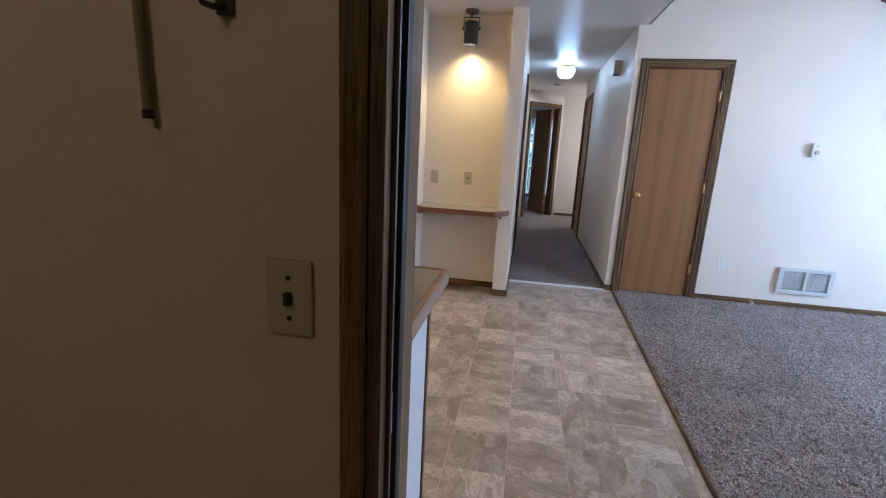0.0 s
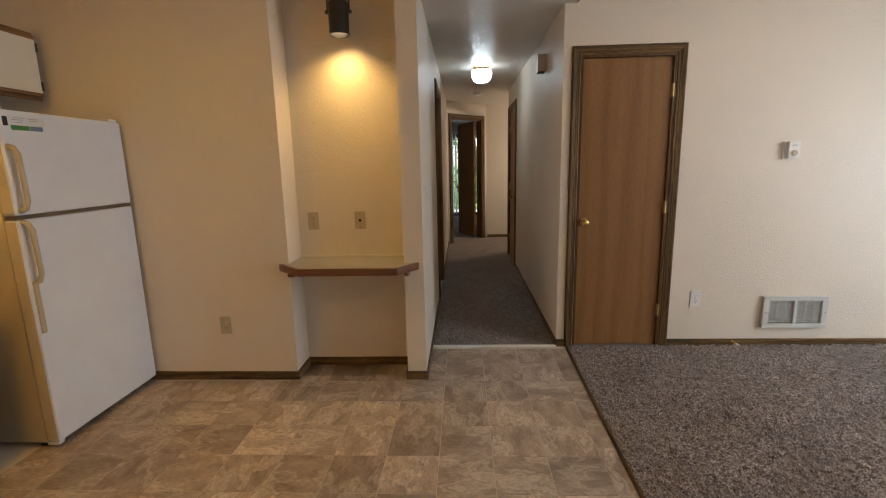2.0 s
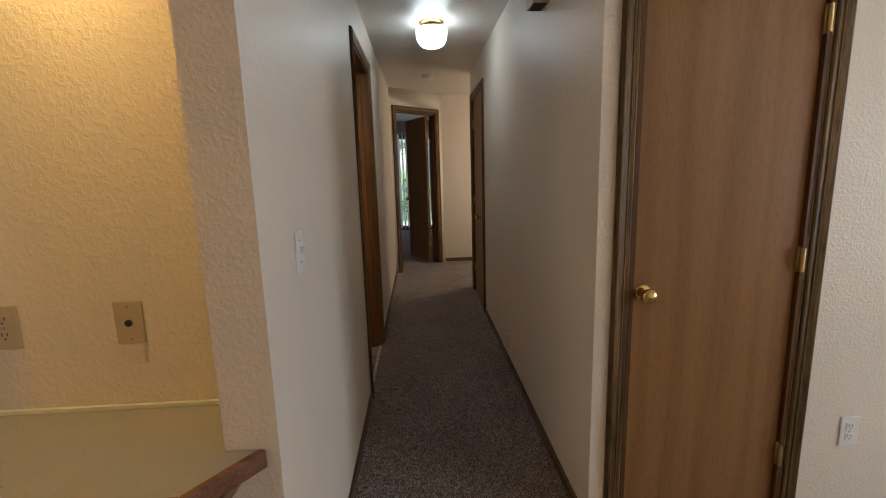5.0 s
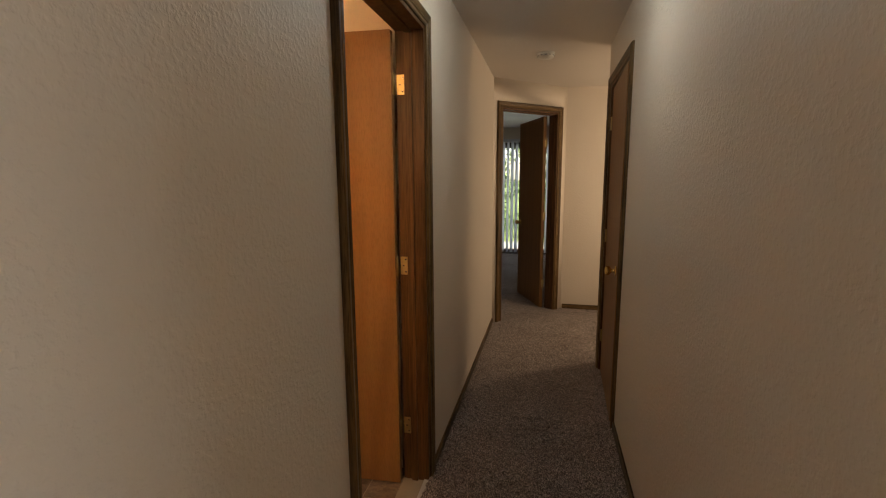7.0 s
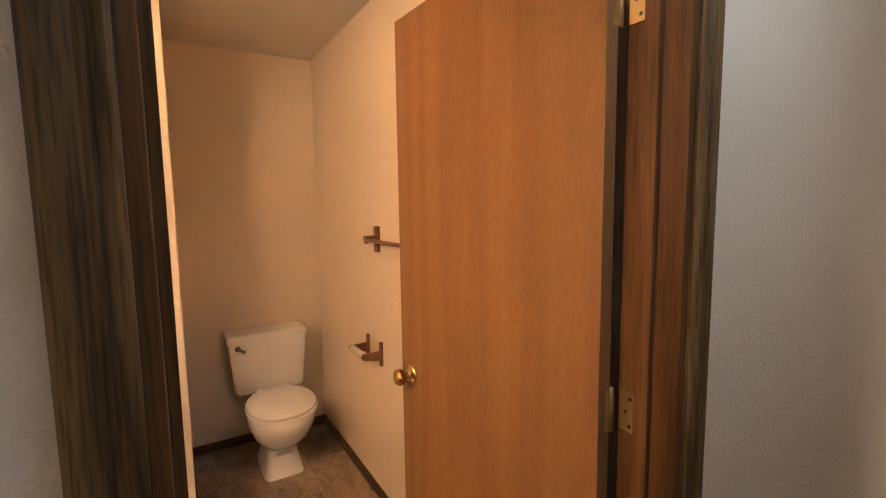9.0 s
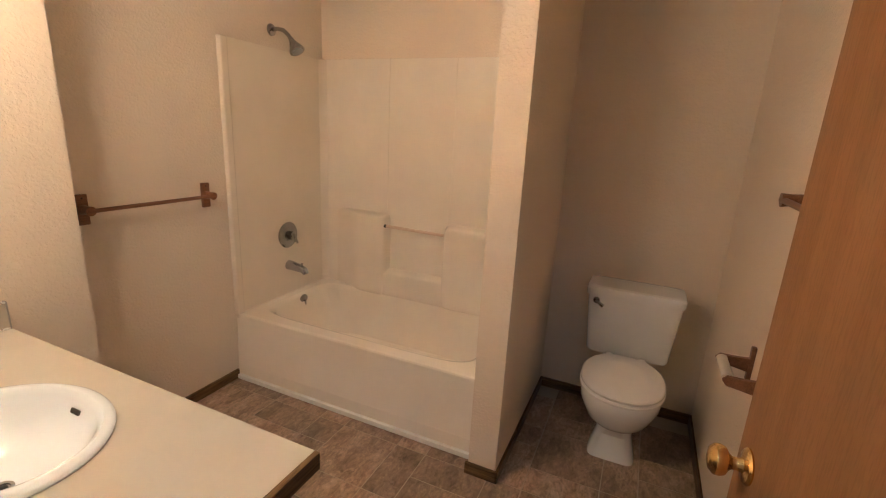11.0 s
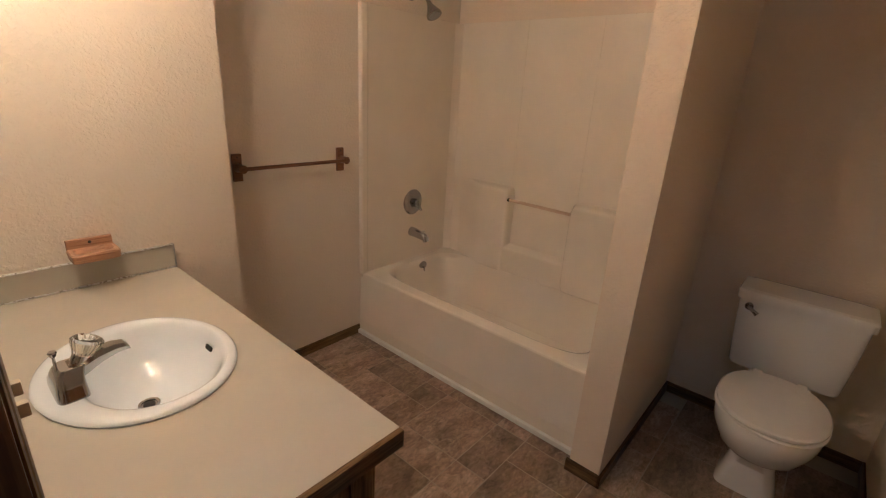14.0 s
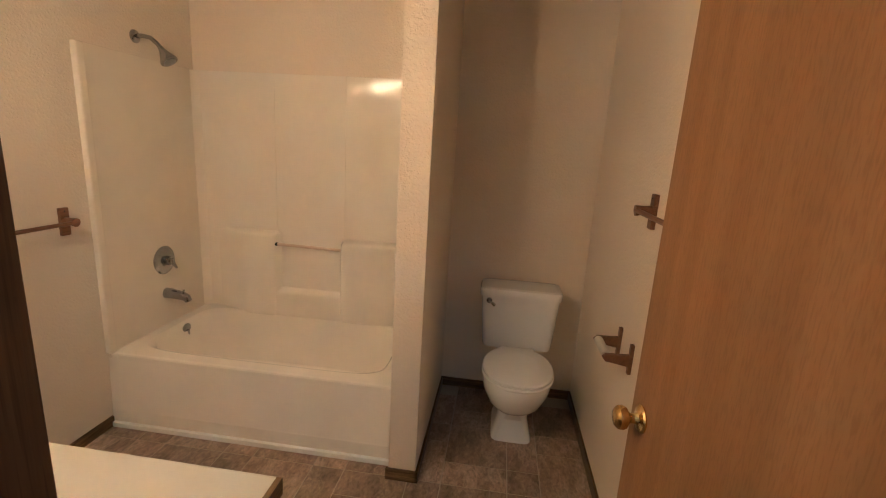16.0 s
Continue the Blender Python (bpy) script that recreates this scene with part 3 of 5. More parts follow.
KNOB = [(0.0, 0.0), (0.031, 0.0), (0.032, 0.003), (0.028, 0.007), (0.014, 0.010), (0.011, 0.016), (0.0115, 0.026), (0.016, 0.031), (0.024, 0.036), (0.0275, 0.044), (0.0265, 0.053), (0.020, 0.060), (0.010, 0.063), (0.0, 0.0635)]


def leaf(parent, m, w, h, knob_x, hinge_x, thick=0.035, knob_z=0.91, gap=0.012, hinge_side=-1, hinges=(0.28, 1.03, 1.812)):
    """A flush leaf, local x along its width, local y through its thickness."""
    lf = part("leaf", boxes((0, w, 0, thick, gap, h), bevel=0.0015), DOORWOOD, parent, "flush oak-veneer door leaf", m)
    for s, off in ((1, 0.0), (-1, thick)):
        r = pose(knob_x, off, knob_z, 90 if s > 0 else -90, 0, 0)
        part("knob", lathe(KNOB, 24), BRASS, lf, "polished brass knob", r)
    edge = w if knob_x > w / 2 else 0.0
    part("latch_plate", boxes((edge - 0.0008, edge + 0.0012, thick / 2 - 0.0125, thick / 2 + 0.0125, knob_z - 0.028, knob_z + 0.028)), BRASS, lf)
    for z in hinges:
        y = -0.004 if hinge_side < 0 else thick + 0.004
        bm = join(tube([(hinge_x, y, z - 0.045), (hinge_x, y, z + 0.045)], 0.0065, 10),
                  boxes((hinge_x - 0.002, hinge_x + 0.002, min(y, thick / 2), max(y, thick / 2), z - 0.044, z + 0.044)))
        part("hinge", bm, HINGE, lf, "brass butt hinge")
    return lf


# closet door, closed
d = thing("door_1", "closed brown oak-veneer closet door in dark casing", "door", kind="structure")
casing(d, pose(CL0 - 0.004, 0, 0), CL1 - CL0 + 0.008, 2.048)
jamb(d, pose(CL0, 0, 0), CL1 - CL0, 2.05, 0.115, 0.055)
leaf(d, pose(CL0 + 0.020, 0.014, 0), CL1 - CL0 - 0.040, 2.028, 0.038, CL1 - CL0 - 0.038, knob_z=0.93)

for z in (0.28, 1.03, 1.812):
    part("hinge_knuckle", tube([(CL1 - 0.017, -0.006, z - 0.042), (CL1 - 0.017, -0.006, z + 0.042)], 0.008, 12), HINGE, d, "brass hinge knuckle")

# bathroom door, open into the bathroom
d = thing("door_2", "open orange-brown oak-veneer bathroom door", "door", kind="structure")
mh = pose(0, BD0, 0, 0, 0, 90)
casing(d, mh @ pose(0.002, 0, 0), BD1 - BD0 - 0.004, DH - 0.002)
jamb(d, mh, BD1 - BD0, DH, 0.12, 0.05)
casing(d, pose(-0.12, BD1, 0, 0, 0, -90) @ pose(0.002, 0, 0), BD1 - BD0 - 0.004, DH - 0.002, 0.75, 0.5)
leaf(d, pose(-0.126, BD1 - 0.040, 0, 0, 0, 183.5), 0.785, DH - 0.026, 0.785 - 0.062, 0.0, knob_z=0.910, hinge_side=-1, hinges=(0.28, 1.055, 1.838))
for z in (0.28, 1.055, 1.838):
    hp = part("hinge_plate", boxes((-0.118, -0.085, BD1 - 0.0205, BD1 - 0.0175, z - 0.041, z + 0.041), bevel=0.0008), HINGE, d, "brass hinge plate on the jamb")
    for k in (-0.028, 0.0, 0.028):
        part("screw", lathe([(0, 0), (0.004, 0), (0.0035, 0.0012), (0, 0.0014)], 10, pose(-0.093 - 0.010 * (k == 0), BD1 - 0.0205, z + k, 90, 0, 0)), NICKEL, hp)
part("strike_plate", boxes((-0.085, -0.060, BD0 + 0.0175, BD0 + 0.0205, 0.865, 0.925)), BRASS, d)

# door at the end of the hall's other side, ajar
d = thing("door_3", "dark oak-veneer hall door standing slightly ajar", "door", kind="structure")
mr = pose(HALL_R, RD1, 0, 0, 0, -90)
casing(d, mr @ pose(0.002, 0, 0), RD1 - RD0 - 0.004, DH - 0.002)
jamb(d, mr, RD1 - RD0, DH, 0.115, 0.055)
leaf(d, mr @ pose(0.021, 0.012, 0, 0, 0, -2.0), RD1 - RD0 - 0.042, DH - 0.026, RD1 - RD0 - 0.042 - 0.062, 0.0, knob_z=0.91)

# bedroom door, open
d = thing("door_4", "open dark brown oak-veneer bedroom door", "door", kind="structure")
casing(d, A45 @ pose(BE0 + 0.002, 0, 0), BE1 - BE0 - 0.004, DH4 - 0.002)
jamb(d, A45 @ pose(BE0, 0, 0), BE1 - BE0, DH4, 0.115, 0.045)
leaf(d, A45 @ pose(BE1 - 0.045, 0.124, 0, 0, 0, 68.6), BE1 - BE0 - 0.042, DH4 - 0.026, BE1 - BE0 - 0.105, 0.0, knob_z=0.91)
# entry frame
d = thing("door_5", "dark wooden entry door frame with black weatherstrip", "door frame", kind="structure")
EX = -0.066
part("brickmould", boxes((-0.139, -0.1005, ENTRY_OUT - 0.022, ENTRY_OUT - 0.006, 0, 2.18), bevel=0.003), TRIM, d, "dark stained outer casing")
part("jamb", boxes((-0.10, -0.078, ENTRY_OUT - 0.018, -3.808, 0, 2.09), bevel=0.002), TRIM, d)
part("jamb_inner", boxes((-0.10, -0.088, -3.777, ENTRY_IN + 0.004, 0, 2.09), bevel=0.002), ENTRYWOOD, d, "oak jamb coloured pale for its lit face")
part("weatherstrip", boxes((-0.10, EX, -3.8065, -3.7785, 0, 2.09), bevel=0.005), RUBBER, d, "black rubber weatherstrip")
part("metal_strip", boxes((-0.0775, -0.070, -3.832, -3.824, 0, 2.09), bevel=0.002), GREYSTRIP, d, "grey metal strip")
part("strike_plate", boxes((-0.0775, -0.0745, -3.822, -3.802, 0.84, 0.91), bevel=0.001), STRIPMETAL, d, "bent metal strike plate")
part("head_jamb", boxes((-0.10, 0.89, ENTRY_OUT - 0.028, ENTRY_IN + 0.004, 2.09, 2.12)), TRIM_H, d)
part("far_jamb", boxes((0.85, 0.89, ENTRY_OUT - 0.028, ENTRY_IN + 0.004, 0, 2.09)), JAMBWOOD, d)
part("threshold", boxes((-0.088, 0.85, ENTRY_OUT, ENTRY_IN, -0.005, 0.012), bevel=0.004), STRIPMETAL, d)
casing(d, pose(0.852, ENTRY_IN, 0, 0, 0, 180), 0.852 + 0.090, 2.09)

# ---- skirting and floor trims ----
def skirting(m, length, name="baseboard", h=0.055, t=0.011):
    rows = [(0, 0), (0, h), (-t * 0.7, h), (-t, h - 0.004), (-t, 0)]
    bm = bmesh.new()
    rings(bm, [[(x, y, z) for y, z in rows] for x in (0, length)])
    return tagged(part(name, bm, TRIM_H, None, "dark stained oak baseboard along the wall", m), "dark stained oak baseboard along the wall", "baseboard", "", "structure")


skirting(pose(KIT_X, KIT_Y, 0), NICHE_X - KIT_X + 0.011)
skirting(pose(NICHE_X, KIT_Y, 0, 0, 0, 90), NICHE_Y - KIT_Y)
skirting(pose(NICHE_X, NICHE_Y, 0), -0.12 - NICHE_X)
skirting(pose(-0.12, NICHE_Y, 0, 0, 0, -90), NICHE_Y - KIT_Y)
skirting(pose(-0.131, KIT_Y, 0), 0.142)
skirting(pose(0.0, KIT_Y, 0, 0, 0, 90), BD0 - 0.056 - KIT_Y)
skirting(pose(0.0, BD1 + 0.056, 0, 0, 0, 90), 4.42 - BD1 - 0.056)
skirting(pose(HALL_R, 0.0, 0), CL0 - 0.061 - HALL_R)
skirting(pose(CL1 + 0.061, 0.0, 0), LIV_X - CL1 - 0.061)
skirting(pose(HALL_R, RD0 - 0.056, 0, 0, 0, -90), RD0 - 0.056)
skirting(pose(0.70, 5.086, 0), 1.5)
skirting(pose(LIV_X, 0.0, 0, 0, 0, -90), -SL1 - 0.06)
skirting(pose(BATH_X1 - 0.755, TOWEL_Y, 0, 0, 0, 180), 0.82)
skirting(pose(STUB_X, STUB_Y, 0, 0, 0, -90), STUB_Y - TOWEL_Y)
for m, ln in ((pose(BATH_X0, BATH_Y1, 0), 2.3), (pose(BATH_X0, PART1, 0, 0, 0, 90), BATH_Y1 - PART1), (pose(PART_X + 0.011, PART1, 0, 0, 0, 180), PART_X - BATH_X0 + 0.011), (pose(PART_X, PART0 - 0.011, 0, 0, 0, 90), PART1 - PART0 + 0.022)):
    skirting(m, ln)
structure("trim_threshold", boxes((0.0, HALL_R, -0.008, 0.014, -0.004, 0.009), bevel=0.003), CAULK, "pale metal carpet threshold strip", "threshold")
bm = bmesh.new()
rings(bm, [[(carpet_edge(y) + a, y, z) for a, z in ((-0.012, -0.004), (-0.010, 0.006), (0.004, 0.009), (0.010, 0.004), (0.010, -0.004))] for y in (ENTRY_IN, 0.0)])
structure("trim_carpet_edge", bm, TRIM_Y, "dark seam strip between vinyl and carpet", "trim")


# ---- wall fittings ----
def outlet(m, label, mat=ALMOND_PL, blank=False, jack=False, cat="outlet"):
    """A wall plate with two sockets, its face along local -y, its middle at the origin."""
    t = thing("wall_outlet" if not jack else "phone_jack", label, cat, m)
    part("plate", boxes((-0.036, 0.036, -0.006, 0, -0.058, 0.058), bevel=0.0035), mat, t)
    if jack:
        part("jack", lathe([(0, 0), (0.009, 0), (0.009, 0.006), (0.006, 0.008), (0, 0.008)], 16, pose(0, -0.005, 0, 90, 0, 0)), DARK, t, "black round jack")
    elif not blank:
        for z in (0.021, -0.021):
            s = part("socket", boxes((-0.0165, 0.0165, -0.0085, -0.004, z - 0.0145, z + 0.0145), bevel=0.003), mat, t)
            for x in (-0.0065, 0.0065):
                part("slot", boxes((x - 0.0012, x + 0.0012, -0.0089, -0.0070, z + 0.000, z + 0.009)), DARK, s)
            part("slot", lathe([(0, 0), (0.0026, 0), (0.0026, 0.0016), (0, 0.0018)], 10, pose(0, -0.0073, z - 0.0075, 90, 0, 0)), DARK, s)
    for z in ((0.044, -0.044) if (blank or jack) else (0.0,)):
        part("screw", lathe([(0, 0), (0.0032, 0), (0.0028, 0.0012), (0, 0.0014)], 10, pose(0, -0.006, z, 90, 0, 0)), NICKEL, t)
    return t


def switch(m, label, gangs=1, mat=ALMOND_PL, tip=1):
    t = thing("light_switch", label, "switch", m)
    w = 0.036 + 0.023 * (gangs - 1)
    part("plate", boxes((-w, w, -0.006, 0, -0.058, 0.058), bevel=0.0035), mat, t)
    for g in range(gangs):
        x = (g - (gangs - 1) / 2) * 0.046
        part("toggle", boxes((x - 0.005, x + 0.005, -0.020, -0.004, -0.004 * tip, 0.008 * tip + 0.004), bevel=0.002), mat, t)
        for z in (0.03, -0.03):
            part("screw", lathe([(0, 0), (0.0032, 0), (0.0028, 0.0012), (0, 0.0014)], 10, pose(x, -0.006, z, 90, 0, 0)), NICKEL, t)
    return t


t = outlet(pose(-1.28, KIT_Y, 0.372), "almond duplex outlet with a round plug in its upper socket")
part("plug", lathe([(0, 0), (0.019, 0), (0.019, 0.012), (0.014, 0.020), (0, 0.021)], 20, pose(0, -0.0085, 0.021, 90, 0, 0)), ALMOND_PL, t, "round plug")
outlet(pose(-0.737, NICHE_Y, 1.007), "almond duplex outlet above the niche shelf")
outlet(pose(-0.427, NICHE_Y, 1.007), "almond phone jack above the niche shelf", jack=True, cat="phone jack")
outlet(pose(1.918, 0, 0.362), "white duplex outlet low on the living-room wall", IVORY_PL)
outlet(pose(4.51, 0, 0.355), "blank white wall plate near the room corner", IVORY_PL, blank=True, cat="wall plate")
t = thing("plug_cover", "white plastic plug-in box low on the hall wall", "outlet cover", pose(HALL_R, 1.52, 0.175, 0, 0, -90))
part("plate", boxes((-0.038, 0.038, -0.005, 0, -0.060, 0.060), bevel=0.003), IVORY_PL, t)
part("box", boxes((-0.032, 0.032, -0.036, -0.005, -0.050, 0.050), bevel=0.006, seg=3), IVORY_PL, t, "rounded white box")
part("latch", boxes((-0.010, 0.010, -0.038, -0.035, 0.030, 0.040), bevel=0.001), GREY_PL, t)
outlet(pose(-0.180, STUB_Y, 1.175, 0, 0, 180), "almond duplex outlet beside the mirror")
switch(pose(0, -0.23, 1.166, 0, 0, 90), "white toggle switch at the hall mouth", 1, IVORY_PL)
switch(pose(BATH_X1, 1.02, 1.115, 0, 0, -90), "almond double toggle switch beside the mirror", 2)

# doorbell plate and fittings on the corridor wall
t = thing("doorbell_plate", "tan wall plate with a black bell button", "doorbell", pose(-0.219, ENTRY_OUT - 0.006, 1.063))
part("plate", boxes((-0.035, 0.035, -0.007, 0, -0.057, 0.057), bevel=0.004), plain("tan_plastic", (0.50, 0.43, 0.31), 0.4), t)
part("button", boxes((-0.005, 0.005, -0.016, -0.006, -0.010, 0.010), bevel=0.003), DARK, t, "black push button")
for z in (0.03, -0.03):
    part("screw", lathe([(0, 0), (0.004, 0), (0.0035, 0.0012), (0, 0.0014)], 10, pose(0, -0.007, z, 90, 0, 0)), DARK, t)
t = thing("hanging_rod", "thin brown metal rod hanging against the wall", "rod", pose(-0.419, ENTRY_OUT - 0.006, 1.31))
part("rod", tube([(0, -0.010, 0.0), (-0.003, -0.010, 0.30), (-0.005, -0.010, 0.60)], 0.006, 10), plain("tan_rod", (0.24, 0.19, 0.12), 0.45), t)
part("tip", tube([(0, -0.010, -0.008), (0, -0.010, 0.004)], 0.0075, 10), RUBBER, t, "black rubber tip")
part("clip", boxes((-0.017, 0.007, -0.016, 0, 0.56, 0.59), bevel=0.002), plain("tan_clip", (0.24, 0.19, 0.12), 0.45), t)
t = thing("wall_hook", "small dark metal hook on the wall", "hook", pose(-0.298, ENTRY_OUT - 0.006, 1.435))
part("base", boxes((-0.012, 0.012, -0.006, 0, 0.0, 0.05), bevel=0.002), BRONZE, t)
part("arm", tube([(0, -0.004, 0.012), (-0.006, -0.018, 0.006), (-0.014, -0.026, 0.008), (-0.018, -0.030, 0.018)], 0.004, 10), BRONZE, t)

# thermostat
t = thing("thermostat", "white wall thermostat with a round dial", "thermostat", pose(2.464, 0, 1.402))
part("back_plate", boxes((-0.055, 0.038, -0.006, 0, -0.06, 0.06), bevel=0.002), IVORY_PL, t)
part("cover", boxes((-0.036, 0.036, -0.038, -0.006, -0.056, 0.056), bevel=0.004), IVORY_PL, t)
part("dial", lathe([(0, 0), (0.019, 0), (0.019, 0.008), (0.016, 0.011), (0, 0.011)], 24, pose(0.002, -0.037, -0.020, 90, 0, 0)), ALMOND_PL, t, "round cream dial")
part("scale_bar", boxes((-0.016, 0.016, -0.0386, -0.0378, 0.028, 0.034)), GREY_PL, t)

# wall heater grille
t = thing("wall_heater", "pale metal wall heater with two louvred grilles", "heater", pose(2.388, 0, 0.146))
W, H = 0.447, 0.232
part("frame", boxes((0, W, -0.030, 0, 0, 0.030), (0, W, -0.030, 0, H - 0.030, H), (0, 0.040, -0.030, 0, 0.030, H - 0.030), (W - 0.040, W, -0.030, 0, 0.030, H - 0.030), (W / 2 - 0.012, W / 2 + 0.012, -0.030, 0, 0.030, H - 0.030), bevel=0.004), VENTMETAL, t)
part("backing", boxes((0.03, W - 0.03, -0.006, -0.001, 0.02, H - 0.02)), DARK, t)
for x0, x1 in ((0.040, W / 2 - 0.012), (W / 2 + 0.012, W - 0.040)):
    for k in range(15):
        z = 0.036 + k * 0.0115
        bm = boxes((x0, x1, -0.013, 0.001, -0.0009, 0.0009))
        bm.transform(pose(0, -0.010, z, -58, 0, 0))
        part("louvre", bm, VENTMETAL, t)
    for k in range(1, 3):
        xx = x0 + (x1 - x0) * k / 3
        part("bar", boxes((xx - 0.001, xx + 0.001, -0.029, -0.024, 0.030, H - 0.030)), VENTMETAL, t)
for x in (0.018, W - 0.018):
    part("screw", lathe([(0, 0), (0.004, 0), (0.0035, 0.0012), (0, 0.0014)], 10, pose(x, -0.030, H / 2, 90, 0, 0)), NICKEL, t)

# capped cable stub on the wall
t = thing("cable_cover", "small white cylindrical cover on the wall", "cable cover", pose(3.905, 0, 0.305))
part("base", lathe([(0, 0), (0.040, 0), (0.040, 0.010), (0.034, 0.014), (0, 0.014)], 24, pose(0, 0, 0, 90, 0, 0)), GREY_PL, t)
part("body", tube([(0.0, -0.040, 0.0), (0.010, -0.042, 0.0), (0.125, -0.046, -0.002), (0.135, -0.046, -0.002)], [0.030, 0.036, 0.034, 0.026], 20), IVORY_PL, t)
# door stop on the skirting
t = thing("door_stop", "small brass spring door stop on the baseboard", "door stop", pose(2.20, -0.010, 0.040))
part("spring", tube([(0.006 * math.cos(a * 0.9), -0.002 - 0.0009 * a, 0.006 * math.sin(a * 0.9)) for a in range(70)], 0.0018, 6), BRASS, t)
part("tip", lathe([(0, 0), (0.008, 0), (0.009, 0.010), (0.006, 0.014), (0, 0.014)], 14, pose(0, -0.062, 0, 90, 0, 0)), IVORY_PL, t)

# door chime
t = thing("door_chime", "tan door chime box high on the hall wall", "door chime", pose(HALL_R, 0.66, 2.132, 0, 0, -90))
bm = bmesh.new()
rings(bm, [[(x * w, -d, z) for x, z in ((-1, -0.064), (1, -0.064), (1, 0.064), (-1, 0.064))] for w, d in ((0.062, 0.0), (0.062, 0.014), (0.058, 0.074))])
part("cover", bm, plain("chime_tan", (0.58, 0.48, 0.37), 0.4), t)
part("grille", boxes((-0.05, 0.05, -0.066, -0.010, -0.0665, -0.0645)), DARK, t)

# hall ceiling lamp
t = thing("ceiling_lamp", "lit ribbed glass hall lamp with a brass base", "ceiling lamp", pose(0.465, 1.875, CEIL))
part("base", lathe([(0, 0), (0.086, 0), (0.088, -0.006), (0.078, -0.016), (0.074, -0.040), (0, -0.040)], 36), BRASS, t, "brass ceiling base")
bm = bmesh.new()
loops = []
for r, h in ((0.072, -0.038), (0.098, -0.044), (0.106, -0.056), (0.104, -0.090), (0.097, -0.122), (0.082, -0.148), (0.056, -0.164), (0.022, -0.170)):
    loops.append([(r * (1 + 0.018 * (k % 2)) * math.cos(2 * math.pi * k / 64), r * (1 + 0.018 * (k % 2)) * math.sin(2 * math.pi * k / 64), h) for k in range(64)])
rings(bm, loops)
part("shade", bm, LAMPGLASS, t, "glowing ribbed glass shade")

# smoke alarm
t = thing("smoke_alarm", "round white smoke alarm on the hall ceiling", "smoke alarm", pose(0.475, 3.69, CEIL))
part("base", lathe([(0, 0), (0.066, 0), (0.066, -0.010), (0, -0.010)], 32), IVORY_PL, t)
part("cover", lathe([(0.060, -0.010), (0.063, -0.014), (0.060, -0.030), (0.048, -0.038), (0, -0.040)], 32), IVORY_PL, t)
for k in range(12):
    a = k * 30
    part("slot", boxes((0.058, 0.0635, -0.008, 0.008, -0.026, -0.019)), GREY_PL, t, "", pose(0, 0, 0, 0, 0, a))

# track can in the niche
t = thing("spot_lamp", "lit bronze cylinder spotlight under the niche ceiling", "spotlight", pose(-0.457, -0.44, CEIL))
part("canopy", lathe([(0, 0), (0.056, 0), (0.058, -0.006), (0.050, -0.022), (0.018, -0.028), (0, -0.028)], 28), BRONZE, t)
part("stem", tube([(0, 0, -0.02), (0, 0, -0.060)], 0.010, 12), BRONZE, t)
part("yoke", boxes((-0.066, -0.060, -0.010, 0.010, -0.15, -0.052), (0.060, 0.066, -0.010, 0.010, -0.15, -0.052), (-0.060, 0.060, -0.010, 0.010, -0.060, -0.052), bevel=0.001), BRONZE, t)
part("can", lathe([(0.030, -0.085), (0.052, -0.087), (0.058, -0.097), (0.058, -0.258), (0.060, -0.266), (0.056, -0.266), (0.054, -0.242), (0.052, -0.125), (0.030, -0.115)], 36), BRONZE, t)
part("lens", lathe([(0, -0.2365), (0.050, -0.2365), (0.050, -0.2335), (0, -0.2335)], 32), SPOTFACE, t, "glowing lamp face")
for s in (-1, 1):
    part("knob", lathe([(0, 0), (0.010, 0), (0.010, 0.010), (0, 0.010)], 14, pose(0.066 * s, 0, -0.14, 0, 90 * s, 0)), BRONZE, t)

# niche shelf
t = thing("niche_shelf", "almond laminate shelf with a chamfered oak nosing", "shelf")
ZT = 0.768
outline = [(NICHE_X, NICHE_Y - 0.001), (-0.121, NICHE_Y - 0.001), (-0.121, KIT_Y - 0.002), (-0.050, KIT_Y - 0.002), (-0.150, -0.668), (-0.725, -0.668), (-0.880, KIT_Y - 0.002), (NICHE_X + 0.001, KIT_Y - 0.002)]
part("top", prism(outline, ZT - 0.038, ZT, bevel=0.0), SHELFTOP, t, "almond laminate top")
part("back_edge", boxes((NICHE_X, -0.121, NICHE_Y - 0.012, NICHE_Y - 0.0012, ZT, ZT + 0.012), bevel=0.002), CREAMPANEL, t)


def strip(a, b, z0, z1, thick, side=1):
    a, b = Vector((*a, 0)), Vector((*b, 0))
    d = (b - a).normalized()
    n = Vector((d.y, -d.x, 0)) * thick * side
    pts = [a, b, b + n + d * thick * 0.4, a + n - d * thick * 0.4]
    return prism([(p.x, p.y) for p in pts], z0, z1, bevel=0.003)


for a, b in (((-0.880, KIT_Y - 0.002), (-0.725, -0.668)), ((-0.725, -0.668), (-0.150, -0.668)), ((-0.150, -0.668), (-0.046, KIT_Y - 0.002))):
    part("nosing", strip(a, b, ZT - 0.042, ZT + 0.0015, 0.018), SHELFWOOD, t, "oak nosing")
for x in (-0.808, -0.106):
    bm = bmesh.new()
    rings(bm, [[(xx, y, z) for y, z in ((KIT_Y - 0.002, ZT - 0.039), (-0.635, ZT - 0.039), (-0.635, ZT - 0.056), (-0.60, ZT - 0.068), (KIT_Y - 0.002, ZT - 0.074))] for xx in (x, x + 0.02)])
    part("bracket", bm, SHELFWOOD, t)

